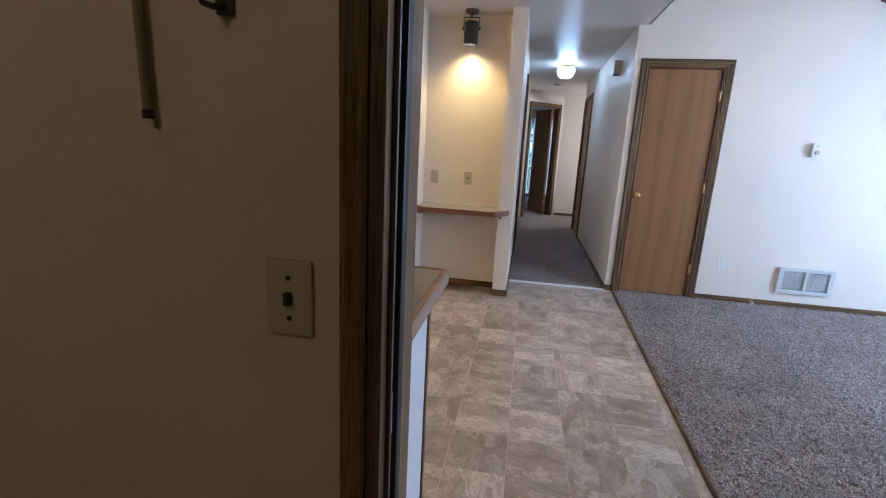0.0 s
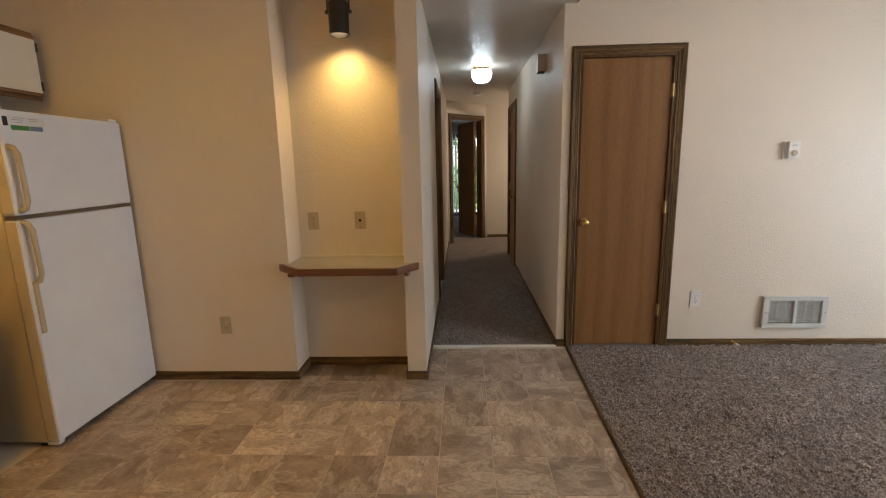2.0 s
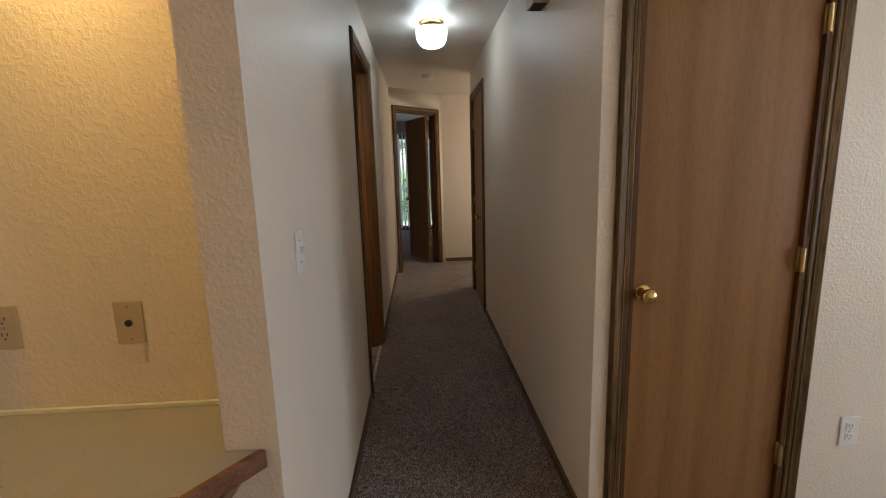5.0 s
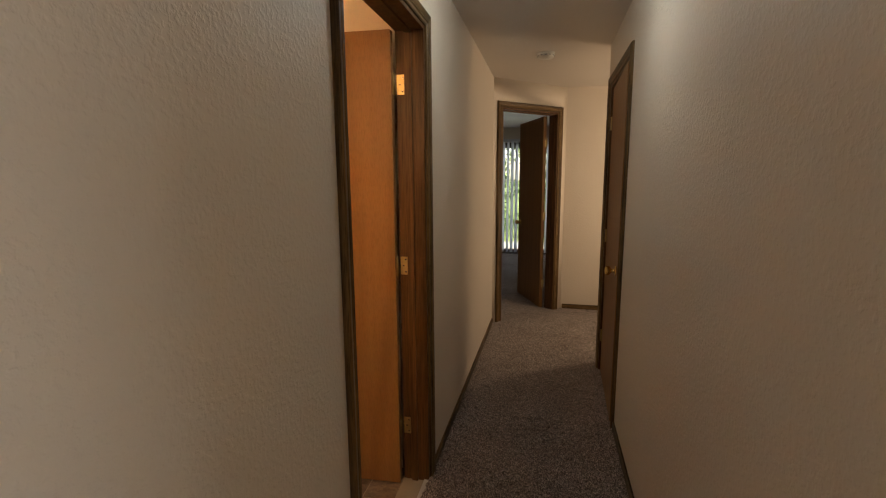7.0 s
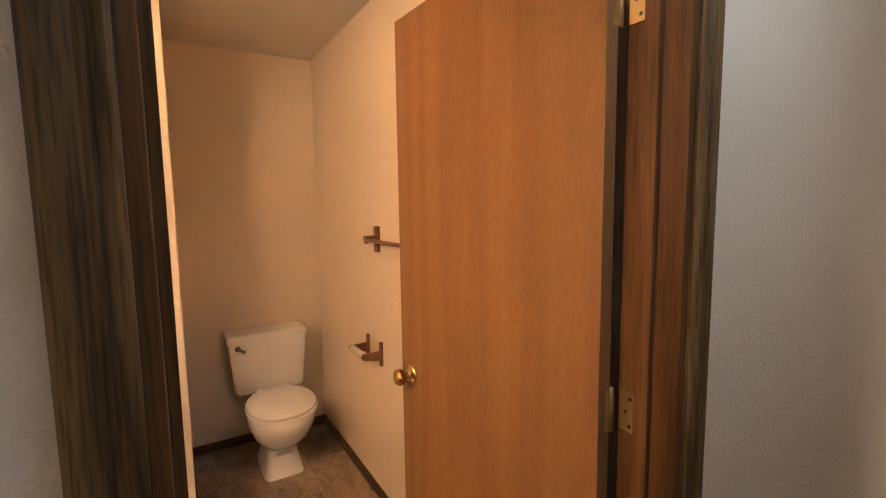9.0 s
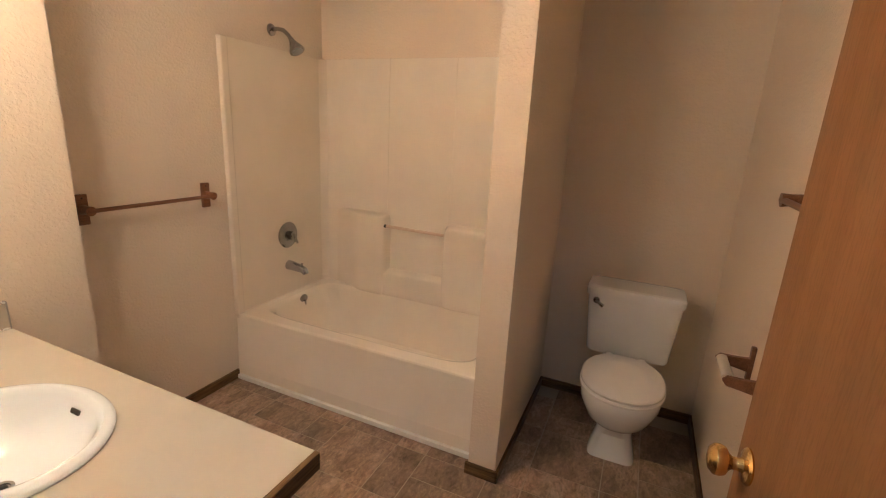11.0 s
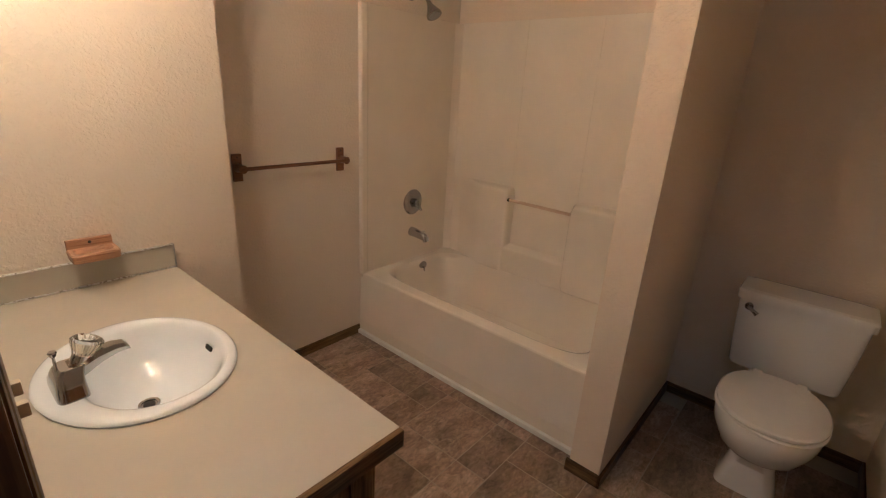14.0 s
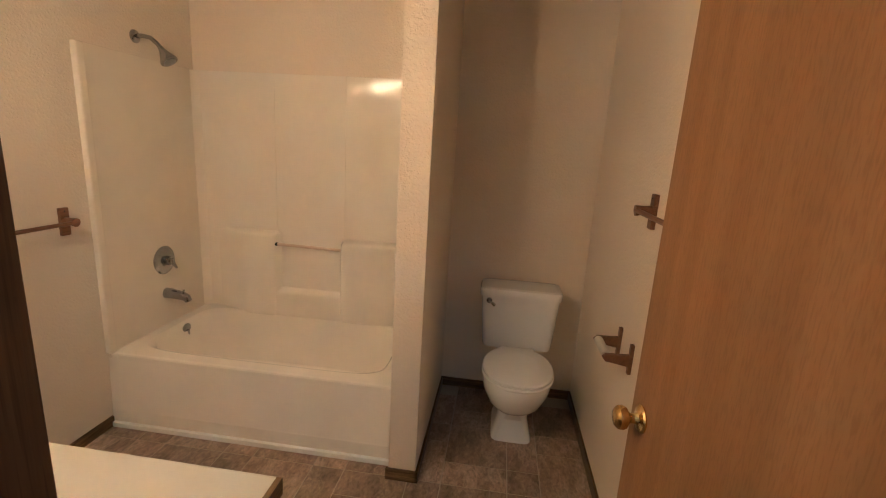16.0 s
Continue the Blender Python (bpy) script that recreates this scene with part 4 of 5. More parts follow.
# ---- kitchen ----
t = thing("refrigerator", "white two-door refrigerator, sides tinted for warm light, almond handles", "refrigerator", pose(0, 0, 0))
FX, FY0, FY1 = -1.772, -1.266, -0.545
part("body", boxes((-2.44, FX - 0.075, FY0 + 0.006, FY1 - 0.006, 0.025, 1.628), bevel=0.006), WARM_ENAMEL, t, "enamel cabinet tinted for the warm kitchen light")
part("kick_grille", boxes((FX - 0.13, FX - 0.085, FY0 + 0.02, FY1 - 0.02, 0.0, 0.024)), DARK, t)
for nm, z0, z1, hz0, hz1 in (("freezer_door", 1.166, 1.636, 1.185, 1.475), ("fridge_door", 0.038, 1.146, 0.845, 1.135)):
    dr = part(nm, boxes((FX - 0.068, FX, FY0, FY1, z0, z1), bevel=0.010, seg=3), WHITE, t, "white door")
    # thin sheet that gives the white door's side its warm-lit colour
    part("door_side", boxes((FX - 0.062, FX - 0.012, FY0 - 0.0025, FY0, z0 + 0.010, z1 - 0.010)), WARM_ENAMEL, dr, "door side tinted for the warm kitchen light")
    part("gasket", boxes((FX - 0.0755, FX - 0.068, FY0 + 0.012, FY1 - 0.012, z0 + 0.008, z1 - 0.008)), GREY_PL, dr)
    y = FY0 + 0.022
    part("handle", join(tube([(FX - 0.002, y, hz1), (FX + 0.022, y, hz1 - 0.006), (FX + 0.036, y + 0.004, hz1 - 0.035), (FX + 0.038, y + 0.006, hz0 + 0.045), (FX + 0.026, y + 0.004, hz0 + 0.010), (FX - 0.002, y, hz0)], [0.013, 0.012, 0.0115, 0.0115, 0.012, 0.013], 14)), ALMOND_PL, dr, "almond plastic handle")
    if nm == "fridge_door":
        part("handle_trim", boxes((FX, FX + 0.010, y - 0.012, y + 0.012, 0.60, hz0 - 0.006), bevel=0.004), ALMOND_PL, dr)
part("divider", boxes((FX - 0.060, FX - 0.004, FY0 + 0.004, FY1 - 0.004, 1.147, 1.165)), GREYSTRIP, t, "grey strip between the doors")
part("hinge_cover", boxes((FX - 0.070, FX - 0.010, FY1 - 0.07, FY1 - 0.012, 1.637, 1.652), bevel=0.004), IVORY_PL, t)
part("hinge_bracket", boxes((FX - 0.070, FX - 0.012, FY0 - 0.001, FY0 + 0.035, 0.018, 0.036), bevel=0.002), IVORY_PL, t)
lb = part("energy_label", boxes((FX + 0.0003, FX + 0.001, FY0 + 0.050, FY0 + 0.222, 1.548, 1.612)), LABEL, t, "white and green paper label")
part("green_band", boxes((FX + 0.001, FX + 0.0014, FY0 + 0.052, FY0 + 0.140, 1.549, 1.570)), GREEN_LBL, lb)
part("blue_band", boxes((FX + 0.001, FX + 0.0014, FY0 + 0.142, FY0 + 0.208, 1.549, 1.570)), BLUE_LBL, lb)
for z, y0, y1 in ((1.602, 0.070, 0.125), (1.593, 0.060, 0.115), (1.601, 0.140, 0.195), (1.592, 0.145, 0.185), (1.582, 0.070, 0.110)):
    part("print_bar", boxes((FX + 0.001, FX + 0.0014, FY0 + y0, FY0 + y1, z, z + 0.003)), GREY_PL, lb)
part("badge", boxes((FX + 0.0003, FX + 0.0018, FY0 + 0.018, FY0 + 0.040, 1.566, 1.606), bevel=0.0004), INK, t, "small black badge")


def cab_door(parent, x, y0, y1, z0, z1, panel, hinges=None):
    dr = part("door", boxes((x, x + 0.018, y0, y1, z0, z1), bevel=0.002), panel, parent, "cream melamine door")
    w = 0.020
    for b in ((x - 0.001, x + 0.022, y0 - 0.001, y1 + 0.001, z1 - w, z1 + 0.001), (x - 0.001, x + 0.022, y0 - 0.001, y1 + 0.001, z0 - 0.001, z0 + w)):
        part("rail", boxes(b, bevel=0.003), CABWOOD_Y, dr, "oak edge")
    if hinges is not None:
        for z in (z0 + 0.06, z1 - 0.06):
            part("hinge", tube([(x + 0.020, hinges, z - 0.025), (x + 0.020, hinges, z + 0.025)], 0.006, 10), BRONZE, dr)
    return dr


UX = -2.19
for y0, y1 in ((-0.995, -0.572), (-1.450, -0.999)):
    t = thing("wall_cabinet", "cream wall cabinet with oak edges above the refrigerator", "cabinet", group="kitchen wall cabinets")
    part("carcass", boxes((KIT_X + 0.002, UX - 0.018, y0, y1, 1.765, 2.135), bevel=0.001), CREAMPANEL, t)
    for z0, z1 in ((1.765, 1.795), (2.100, 2.135)):
        part("frame_rail", boxes((UX - 0.017, UX, y0, y1, z0, z1), bevel=0.001), CABWOOD_Y, t, "oak frame rail")
    part("stile", boxes((UX - 0.017, UX, y0, y0 + 0.040, 1.796, 2.099)), CABWOOD, t)
    part("stile", boxes((UX - 0.017, UX, y1 - 0.012, y1, 1.796, 2.099)), CABWOOD, t)
    cab_door(t, UX + 0.001, y0 + 0.035, y1 - 0.012, 1.785, 2.115, CREAMPANEL, y1 - 0.008)
t = thing("drawer_cabinet", "base cabinet with cream drawers and oak edges", "cabinet")
BX, BY0, BY1 = -1.905, -2.10, -1.452
part("carcass", boxes((KIT_X + 0.002, BX - 0.019, BY0, BY1 - 0.001, 0.10, 0.87)), CABWOOD, t)
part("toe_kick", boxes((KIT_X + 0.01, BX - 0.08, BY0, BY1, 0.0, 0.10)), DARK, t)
part("stile", boxes((BX - 0.018, BX + 0.001, BY1 - 0.035, BY1, 0.10, 0.87), bevel=0.001), CABWOOD, t, "oak stile")
for z0, z1 in ((0.135, 0.345), (0.385, 0.595), (0.635, 0.84)):
    dr = part("drawer", boxes((BX - 0.018, BX + 0.006, BY0, BY1 - 0.036, z0, z1), bevel=0.002), CREAMPANEL, t, "cream drawer front")
    part("rail", boxes((BX - 0.018, BX + 0.012, BY0, BY1 - 0.0355, z1 + 0.002, z1 + 0.022), bevel=0.003), CABWOOD_Y, dr, "oak finger rail")
solid("kitchen_worktop", boxes((KIT_X + 0.002, -1.88, -2.10, -1.445, 0.872, 0.91), bevel=0.004), LAMINATE_K, "grey-green laminate worktop on the base cabinet", "worktop")

# peninsula beside the entry
t = thing("peninsula_cabinet", "white melamine peninsula cabinet end beside the entry", "cabinet")
PX = -0.147
part("end_panel", boxes((PX - 0.018, PX, -3.630, -3.215, 0.0, 0.868)), PANELWHITE, t, "white melamine end panel")
part("corner_trim", boxes((PX - 0.022, PX + 0.006, -3.214, -3.193, 0.0, 0.868), bevel=0.002), CABWOOD, t, "oak corner trim")
part("carcass", boxes((-1.25, PX - 0.019, -3.630, -3.215, 0.08, 0.868)), CREAMPANEL, t)
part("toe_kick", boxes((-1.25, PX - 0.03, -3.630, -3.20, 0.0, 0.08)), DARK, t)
t = thing("peninsula_worktop", "grey-green laminate worktop with a pale oak side edge", "worktop")
part("top", boxes((-1.28, -0.133, -3.632, -3.092, 0.870, 0.911)), LAMINATE_K, t, "grey-green laminate")
# paler oak than the end edge
part("side_edge", boxes((-0.133, -0.113, -3.632, -3.072, 0.868, 0.912), bevel=0.003), SHELFWOOD_Y, t, "pale oak side edge")
part("end_edge", boxes((-1.28, -0.1332, -3.092, -3.072, 0.868, 0.912), bevel=0.003), SHELFWOOD, t, "oak edge")
# black folder
t = thing("black_folder", "closed black vinyl folder lying on the worktop", "folder", pose(0, 0, 0.912))
def pad(z0, z1, x0, x1, y0, y1, r):
    cx, cy = (x0 + x1) / 2, (y0 + y1) / 2
    rx, ry = (x1 - x0) / 2, (y1 - y0) / 2
    lo = [oval(cx, cy, z0, rx - r, ry - r, 64, 12), oval(cx, cy, z0 + r * 0.5, rx, ry, 64, 12), oval(cx, cy, z1 - r * 0.6, rx, ry, 64, 12), oval(cx, cy, z1, rx - r, ry - r, 64, 12), oval(cx, cy, z1 + 0.001, (rx - r) * 0.7, (ry - r) * 0.7, 64, 8)]
    return rings(bmesh.new(), lo)
part("lower_cover", pad(0.0, 0.014, -0.50, -0.172, -3.605, -3.300, 0.006), BLACKLEATHER, t)
part("pages", boxes((-0.49, -0.185, -3.60, -3.315, 0.0145, 0.0185)), IVORY_PL, t, "white pages")
part("upper_cover", pad(0.019, 0.036, -0.50, -0.168, -3.605, -3.290, 0.007), BLACKLEATHER, t, "padded black cover")
# kitchen ceiling light, behind the way in
t = thing("kitchen_ceiling_light", "warm lit square glass kitchen ceiling light", "ceiling lamp", pose(-1.72, -2.40, CEIL))
part("pan", boxes((-0.16, 0.16, -0.16, 0.16, -0.02, 0), bevel=0.003), IVORY_PL, t)
part("diffuser", boxes((-0.15, 0.15, -0.15, 0.15, -0.075, -0.021), bevel=0.02, seg=4), KITGLASS, t, "glowing glass diffuser")

# ceiling fan
FANX, FANY = 2.44, -1.60
FZ = EAVE + SLOPE * (LIV_X - FANX)
t = thing("ceiling_fan", "ceiling fan with dark red-brown blades and lit glass", "ceiling fan", pose(FANX, FANY, 0))
part("canopy", lathe([(0, FZ + 0.03), (0.075, FZ + 0.03), (0.072, FZ - 0.05), (0.03, FZ - 0.08), (0, FZ - 0.08)], 28), IVORY_PL, t)
part("downrod", tube([(0, 0, FZ - 0.07), (0, 0, 2.38)], 0.012, 14), IVORY_PL, t)
part("motor", lathe([(0, 2.39), (0.07, 2.38), (0.125, 2.34), (0.135, 2.28), (0.12, 2.23), (0.06, 2.20), (0, 2.20)], 36), IVORY_PL, t)
for k in range(5):
    m = pose(0, 0, 2.225, 9, 0, k * 72 + 66)
    b = prism([(0.20, -0.055), (0.30, -0.066), (0.56, -0.074), (0.60, -0.066), (0.615, -0.04), (0.615, 0.04), (0.60, 0.066), (0.56, 0.074), (0.30, 0.066), (0.20, 0.055)], -0.003, 0.003)
    bl = part("blade", b, BLADE, t, "dark red-brown blade", m)
    part("blade_iron", boxes((0.10, 0.24, -0.018, 0.018, 0.003, 0.008), bevel=0.001), BRASS, bl)
part("light_kit", lathe([(0, 2.20), (0.06, 2.20), (0.07, 2.17), (0.05, 2.14), (0, 2.13)], 28), BRASS, t)
for k in range(4):
    m = pose(0, 0, 2.165, 0, 0, k * 90 + 20) @ pose(0.085, 0, 0, 0, 125, 0)
    part("glass_shade", lathe([(0, 0.0), (0.028, 0.005), (0.040, 0.03), (0.066, 0.080), (0.076, 0.125), (0.058, 0.128), (0, 0.112)], 26), FANGLASS, t, "glowing tulip glass", m)
for x, y, z in ((-0.035, -0.01, 1.93), (0.04, 0.015, 1.905)):
    ch = part("pull_chain", tube([(x, y, 2.15), (x, y, z)], 0.0013, 6), BRASS, t)
    part("pull_knob", lathe([(0, 0.0), (0.005, 0.002), (0.0075, 0.018), (0.006, 0.034), (0.002, 0.04), (0, 0.04)], 14, pose(x, y, z - 0.04)), BRONZE, ch, "dark pull knob")

# ---- windows and blinds ----
def slider(name, label, m, w, h, frame_mat):
    """Two-panel sliding glass door; local x along its width, local y outward."""
    t = thing(name, label, "sliding door", m, kind="structure")
    f = 0.05
    part("window_frame", boxes((0, w, 0.03, 0.11, 0, 0.03), (0, w, 0.03, 0.11, h - 0.04, h), (0, 0.04, 0.03, 0.11, 0.03, h - 0.04), (w - 0.04, w, 0.03, 0.11, 0.03, h - 0.04), bevel=0.002), frame_mat, t)
    for k, (a, b) in enumerate(((0.04, w / 2 + 0.02), (w / 2 - 0.02, w - 0.04))):
        y = 0.045 + 0.03 * k
        s = part("sash", boxes((a, b, y, y + 0.025, 0.032, 0.09), (a, b, y, y + 0.025, h - 0.10, h - 0.042), (a, a + f, y, y + 0.025, 0.09, h - 0.10), (b - f, b, y, y + 0.025, 0.09, h - 0.10), bevel=0.002), frame_mat, t)
        p = part("pane", boxes((a + f, b - f, y + 0.010, y + 0.015, 0.09, h - 0.10)), CLEAR, s)
        p.visible_shadow = False
    part("door_pull", boxes((0.052, 0.072, 0.020, 0.045, 0.92, 1.12), bevel=0.004), frame_mat, t)
    return t


def blinds(label, m, w, h, turns, spacing=0.084, mat=BLIND):
    t = thing("vertical_blind", label, "blind", m)
    part("head_rail", boxes((-0.03, w + 0.03, -0.03, 0.02, h, h + 0.045), bevel=0.004), mat, t)
    n = int(w / spacing)
    for k in range(n + 1):
        loops = []
        for z in (0.03, h):
            loops.append([((u - 0.5) * 0.089, 0.006 * (1 - (2 * u - 1) ** 2) + dv, z) for dv, us in ((0.0, (0, 0.25, 0.5, 0.75, 1)), (0.0012, (1, 0.75, 0.5, 0.25, 0))) for u in us])
        part("slat", rings(bmesh.new(), loops), mat, t, "", pose(k * spacing, 0, 0, 0, 0, turns(k)))
    return t


slider("window_1", "glass sliding door of the living room", pose(LIV_X, SL1, 0, 0, 0, -90), SL1 - SL0, 2.06, ALUWHITE)
slider("window_2", "glass sliding door of the bedroom", pose(BW0, BWY, 0), BW1 - BW0, 2.10, ALU)
blinds("grey vertical blind drawn across the living-room slider", pose(LIV_X - 0.05, SL1 - 0.125, 0.0, 0, 0, -90), 1.86, 2.05, lambda k: 10 + 2 * math.sin(k * 2.1))
blinds("grey vertical blind with half-turned slats at the bedroom slider", pose(BW0 + 0.02, BWY - 0.06, 0.02), BW1 - BW0 - 0.04, 2.09, lambda k: 63 + 6 * math.sin(k * 1.7), 0.080, BLIND_LIT)

# ---- outside ----
structure("ground", boxes((-300, 300, -300, 300, -0.5, -0.22)), LAWN, "sunlit mown lawn", "ground")
structure("patio", boxes((-1.6, 2.2, BWY + 0.15, BWY + 2.2, -0.22, -0.06), bevel=0.01), CONCRETE, "grey concrete patio slab", "patio")
structure("patio_side", boxes((LIV_X + 0.15, LIV_X + 2.0, -2.9, 0.4, -0.22, -0.06), bevel=0.01), CONCRETE, "grey concrete patio slab", "patio")


def leaf_cloud(name, centres, count, size, seed):
    rng = np.random.default_rng(seed)
    v, f = [], []
    for cx, cy, cz, rx, ry, rz in centres:
        for _ in range(count):
            d = rng.normal(size=3)
            d /= np.linalg.norm(d)
            r = rng.uniform(0.35, 1.0) ** 0.5
            c = np.array((cx, cy, cz)) + d * r * (rx, ry, rz)
            a, b = rng.normal(size=3), rng.normal(size=3)
            a /= np.linalg.norm(a)
            b -= a * (a @ b)
            b /= np.linalg.norm(b)
            s = size * rng.uniform(0.6, 1.3)
            i = len(v)
            v += [tuple(c - a * s), tuple(c + b * s * 0.45), tuple(c + a * s), tuple(c - b * s * 0.45)]
            f.append((i, i + 1, i + 2, i + 3))
    me = bpy.data.meshes.new(name)
    me.from_pydata(v, [], f)
    me.materials.append(LEAVES)
    return me


rg = random.Random(5)
for k, (x, y, h) in enumerate(((-3.4, 15.5, 5.2), (-1.2, 14.2, 4.4), (0.7, 15.0, 5.6), (2.7, 14.4, 4.8), (5.0, 15.8, 5.4))):
    t = thing("tree", "leafy green garden tree behind the lawn", "tree", pose(x, y, -0.22), group="garden trees")
    part("trunk", tube([(0, 0, 0), (0.05, 0.02, h * 0.3), (-0.04, 0.05, h * 0.6), (0.02, 0, h * 0.85)], [0.14, 0.11, 0.07, 0.02], 10), BARK, t)
    for q in range(4):
        a = q * 1.6 + k
        part("limb", tube([(0, 0, h * (0.28 + 0.1 * q)), (0.5 * math.cos(a), 0.5 * math.sin(a), h * (0.42 + 0.1 * q)), (1.0 * math.cos(a), 0.9 * math.sin(a), h * (0.50 + 0.1 * q))], [0.05, 0.035, 0.012], 8), BARK, t)
    cs = [(rg.uniform(-1.1, 1.1), rg.uniform(-0.8, 0.8), h * rg.uniform(0.18, 0.95), rg.uniform(0.45, 0.8), rg.uniform(0.4, 0.7), rg.uniform(0.3, 0.55)) for _ in range(14)]
    ob = new("crown", leaf_cloud("crown", cs, 170, 0.085, 20 + k))
    ob.parent = t
for k, x in enumerate((-2.6, -1.0, 0.4, 1.9, 3.4)):
    ob = new("shrub", leaf_cloud("shrub", [(rg.uniform(-0.5, 0.5), rg.uniform(-0.3, 0.3), rg.uniform(0.25, 0.9), 0.5, 0.4, 0.35) for _ in range(6)], 240, 0.05, 60 + k))
    ob.matrix_world = pose(x, 12.9 + 0.4 * (k % 2), -0.22)
    tagged(ob, "dense green shrub at the edge of the lawn", "shrub", "garden shrubs")


# ---- bathroom ----
TX0, TX1, TY0, TY1, RIM = BATH_X0 + 0.002, -1.712, TOWEL_Y + 0.002, PART0 - 0.002, 0.395
t = thing("bathtub", "white fibreglass bathtub with a flat apron", "bathtub")
cx, cy, rx, ry = (TX0 + TX1) / 2, (TY0 + TY1) / 2, (TX1 - TX0) / 2, (TY1 - TY0) / 2
N = 128
loops = [oval(cx, cy, RIM - 0.03, rx, ry, N, 60), oval(cx, cy, RIM - 0.010, rx, ry, N, 60), oval(cx, cy, RIM - 0.003, rx - 0.004, ry - 0.004, N, 55), oval(cx, cy, RIM, rx - 0.014, ry - 0.012, N, 50),
         oval(cx - 0.005, cy, RIM, rx - 0.070, ry - 0.075, N, 7), oval(cx - 0.005, cy, RIM - 0.004, rx - 0.080, ry - 0.086, N, 6.5), oval(cx - 0.005, cy, RIM - 0.020, rx - 0.090, ry - 0.100, N, 6),
         oval(cx - 0.005, cy + 0.01, RIM - 0.20, rx - 0.115, ry - 0.15, N, 5.5), oval(cx - 0.005, cy + 0.015, RIM - 0.30, rx - 0.150, ry - 0.20, N, 5), oval(cx - 0.005, cy + 0.02, RIM - 0.335, rx - 0.20, ry - 0.26, N, 4.5)]
part("basin", rings(bmesh.new(), loops, closed_a=False), FIBER, t)
bm = bmesh.new()
rings(bm, [[(x, y, z) for x, z in ((TX1 - 0.06, 0.0), (TX1 + 0.012, 0.0), (TX1 + 0.012, 0.090), (TX1 + 0.0095, 0.100), (TX1 + 0.001, 0.350), (TX1, RIM - 0.029), (TX1 - 0.06, RIM - 0.029))] for y in (TY0, TY1)])
part("apron", bm, FIBER, t, "flat front apron")
part("base_trim", boxes((TX1 + 0.008, TX1 + 0.030, TY0, PART0 - 0.002, 0.0, 0.026), bevel=0.005), CAULK, t, "white caulked base strip")
part("overflow_plate", lathe([(0, 0), (0.036, 0), (0.036, 0.004), (0.026, 0.010), (0, 0.011)], 28, pose(-2.140, TY0 + 0.100, 0.352, -90 - 3, 0, 0)), NICKEL, t, "round chrome overflow plate")
part("overflow_lever", boxes((-2.144, -2.136, TY0 + 0.108, TY0 + 0.122, 0.322, 0.352), bevel=0.002), CHROME, t)
part("drain", lathe([(0, 0), (0.03, 0), (0.03, 0.003), (0, 0.004)], 24, pose(-2.10, 0.02, RIM - 0.335)), CHROME, t)

ST = 1.832
t = thing("tub_surround", "glossy white three-panel fibreglass tub surround", "tub surround")
SBX = BATH_X0 + 0.030
rows = [(-0.36, 0.1335), (0.1345, 0.5625), (0.5635, PART0 - 0.024)]
part("back_sheet", boxes((BATH_X0 + 0.002, SBX - 0.003, -0.36, PART0 - 0.024, RIM - 0.005, ST - 0.003)), FIBER, t)
for a, b in rows:
    part("back_panel", boxes((BATH_X0 + 0.002, SBX, a, b, RIM - 0.005, ST), bevel=0.0015), FIBER, t)
part("end_panel", boxes((BATH_X0 + 0.002, TX1 - 0.002, TOWEL_Y + 0.002, TOWEL_Y + 0.024, RIM - 0.004, ST), bevel=0.003), FIBER, t)
part("front_flange", boxes((TX1 - 0.030, TX1 + 0.016, TOWEL_Y + 0.002, TOWEL_Y + 0.034, RIM - 0.002, ST + 0.002), bevel=0.010, seg=3), FIBER, t)
part("end_panel", boxes((BATH_X0 + 0.002, TX1 - 0.002, PART0 - 0.024, PART0 - 0.002, RIM - 0.004, ST), bevel=0.003), FIBER, t)
bm = bmesh.new()
rings(bm, [[(SBX - 0.002, TOWEL_Y + 0.022, z), (SBX + 0.040, TOWEL_Y + 0.022, z), (SBX + 0.024, TOWEL_Y + 0.030, z), (SBX + 0.010, TOWEL_Y + 0.044, z), (SBX - 0.002, TOWEL_Y + 0.062, z)] for z in (RIM - 0.003, ST - 0.002)])
part("corner_cove", bm, FIBER, t)


def bulge(y0, y1, z0, z1, depth, soft=0.0):
    """A moulded shelf block that swells softly out of the back panel; soft: how far its near (-) or far (+) flank runs out."""
    cy_, cz_, a, b = (y0 + y1) / 2, (z0 + z1) / 2, (y1 - y0) / 2, (z1 - z0) / 2
    lo = []
    for d, g in ((-0.02, -0.012), (0.12, -0.008), (0.30, -0.005), (0.50, -0.002), (0.70, 0.002), (0.86, 0.006), (0.95, 0.012), (0.99, 0.020), (1.0, 0.040)):
        loop = []
        for y, z, _ in oval(cy_, cz_, 0, a - g, b - g, 72, 12):
            run = abs(soft) * (1 - max(d, 0)) * max(0.0, (y - cy_) / a * math.copysign(1, soft))
            loop.append((SBX + d * depth, y + math.copysign(run, soft), z))
        lo.append(loop)
    return rings(bmesh.new(), lo)


part("shelf_block", bulge(-0.06, 0.150, RIM - 0.02, 0.905, 0.062, -0.17), FIBER, t, "moulded shelf block")
part("shelf_block", bulge(0.550, 0.90, RIM - 0.02, 0.890, 0.062, 0.17), FIBER, t, "moulded shelf block")
part("soap_ledge", bulge(0.10, 0.60, RIM - 0.02, 0.548, 0.055), FIBER, t, "moulded soap ledge")
part("grab_bar", tube([(SBX + 0.045, 0.150, 0.843), (SBX + 0.045, 0.552, 0.838)], 0.0095, 14), GRABBAR, t, "tan plastic grab bar")
part("bar_socket", tube([(SBX + 0.045, 0.140, 0.843), (SBX + 0.045, 0.156, 0.843)], 0.0105, 14), DARK, t)

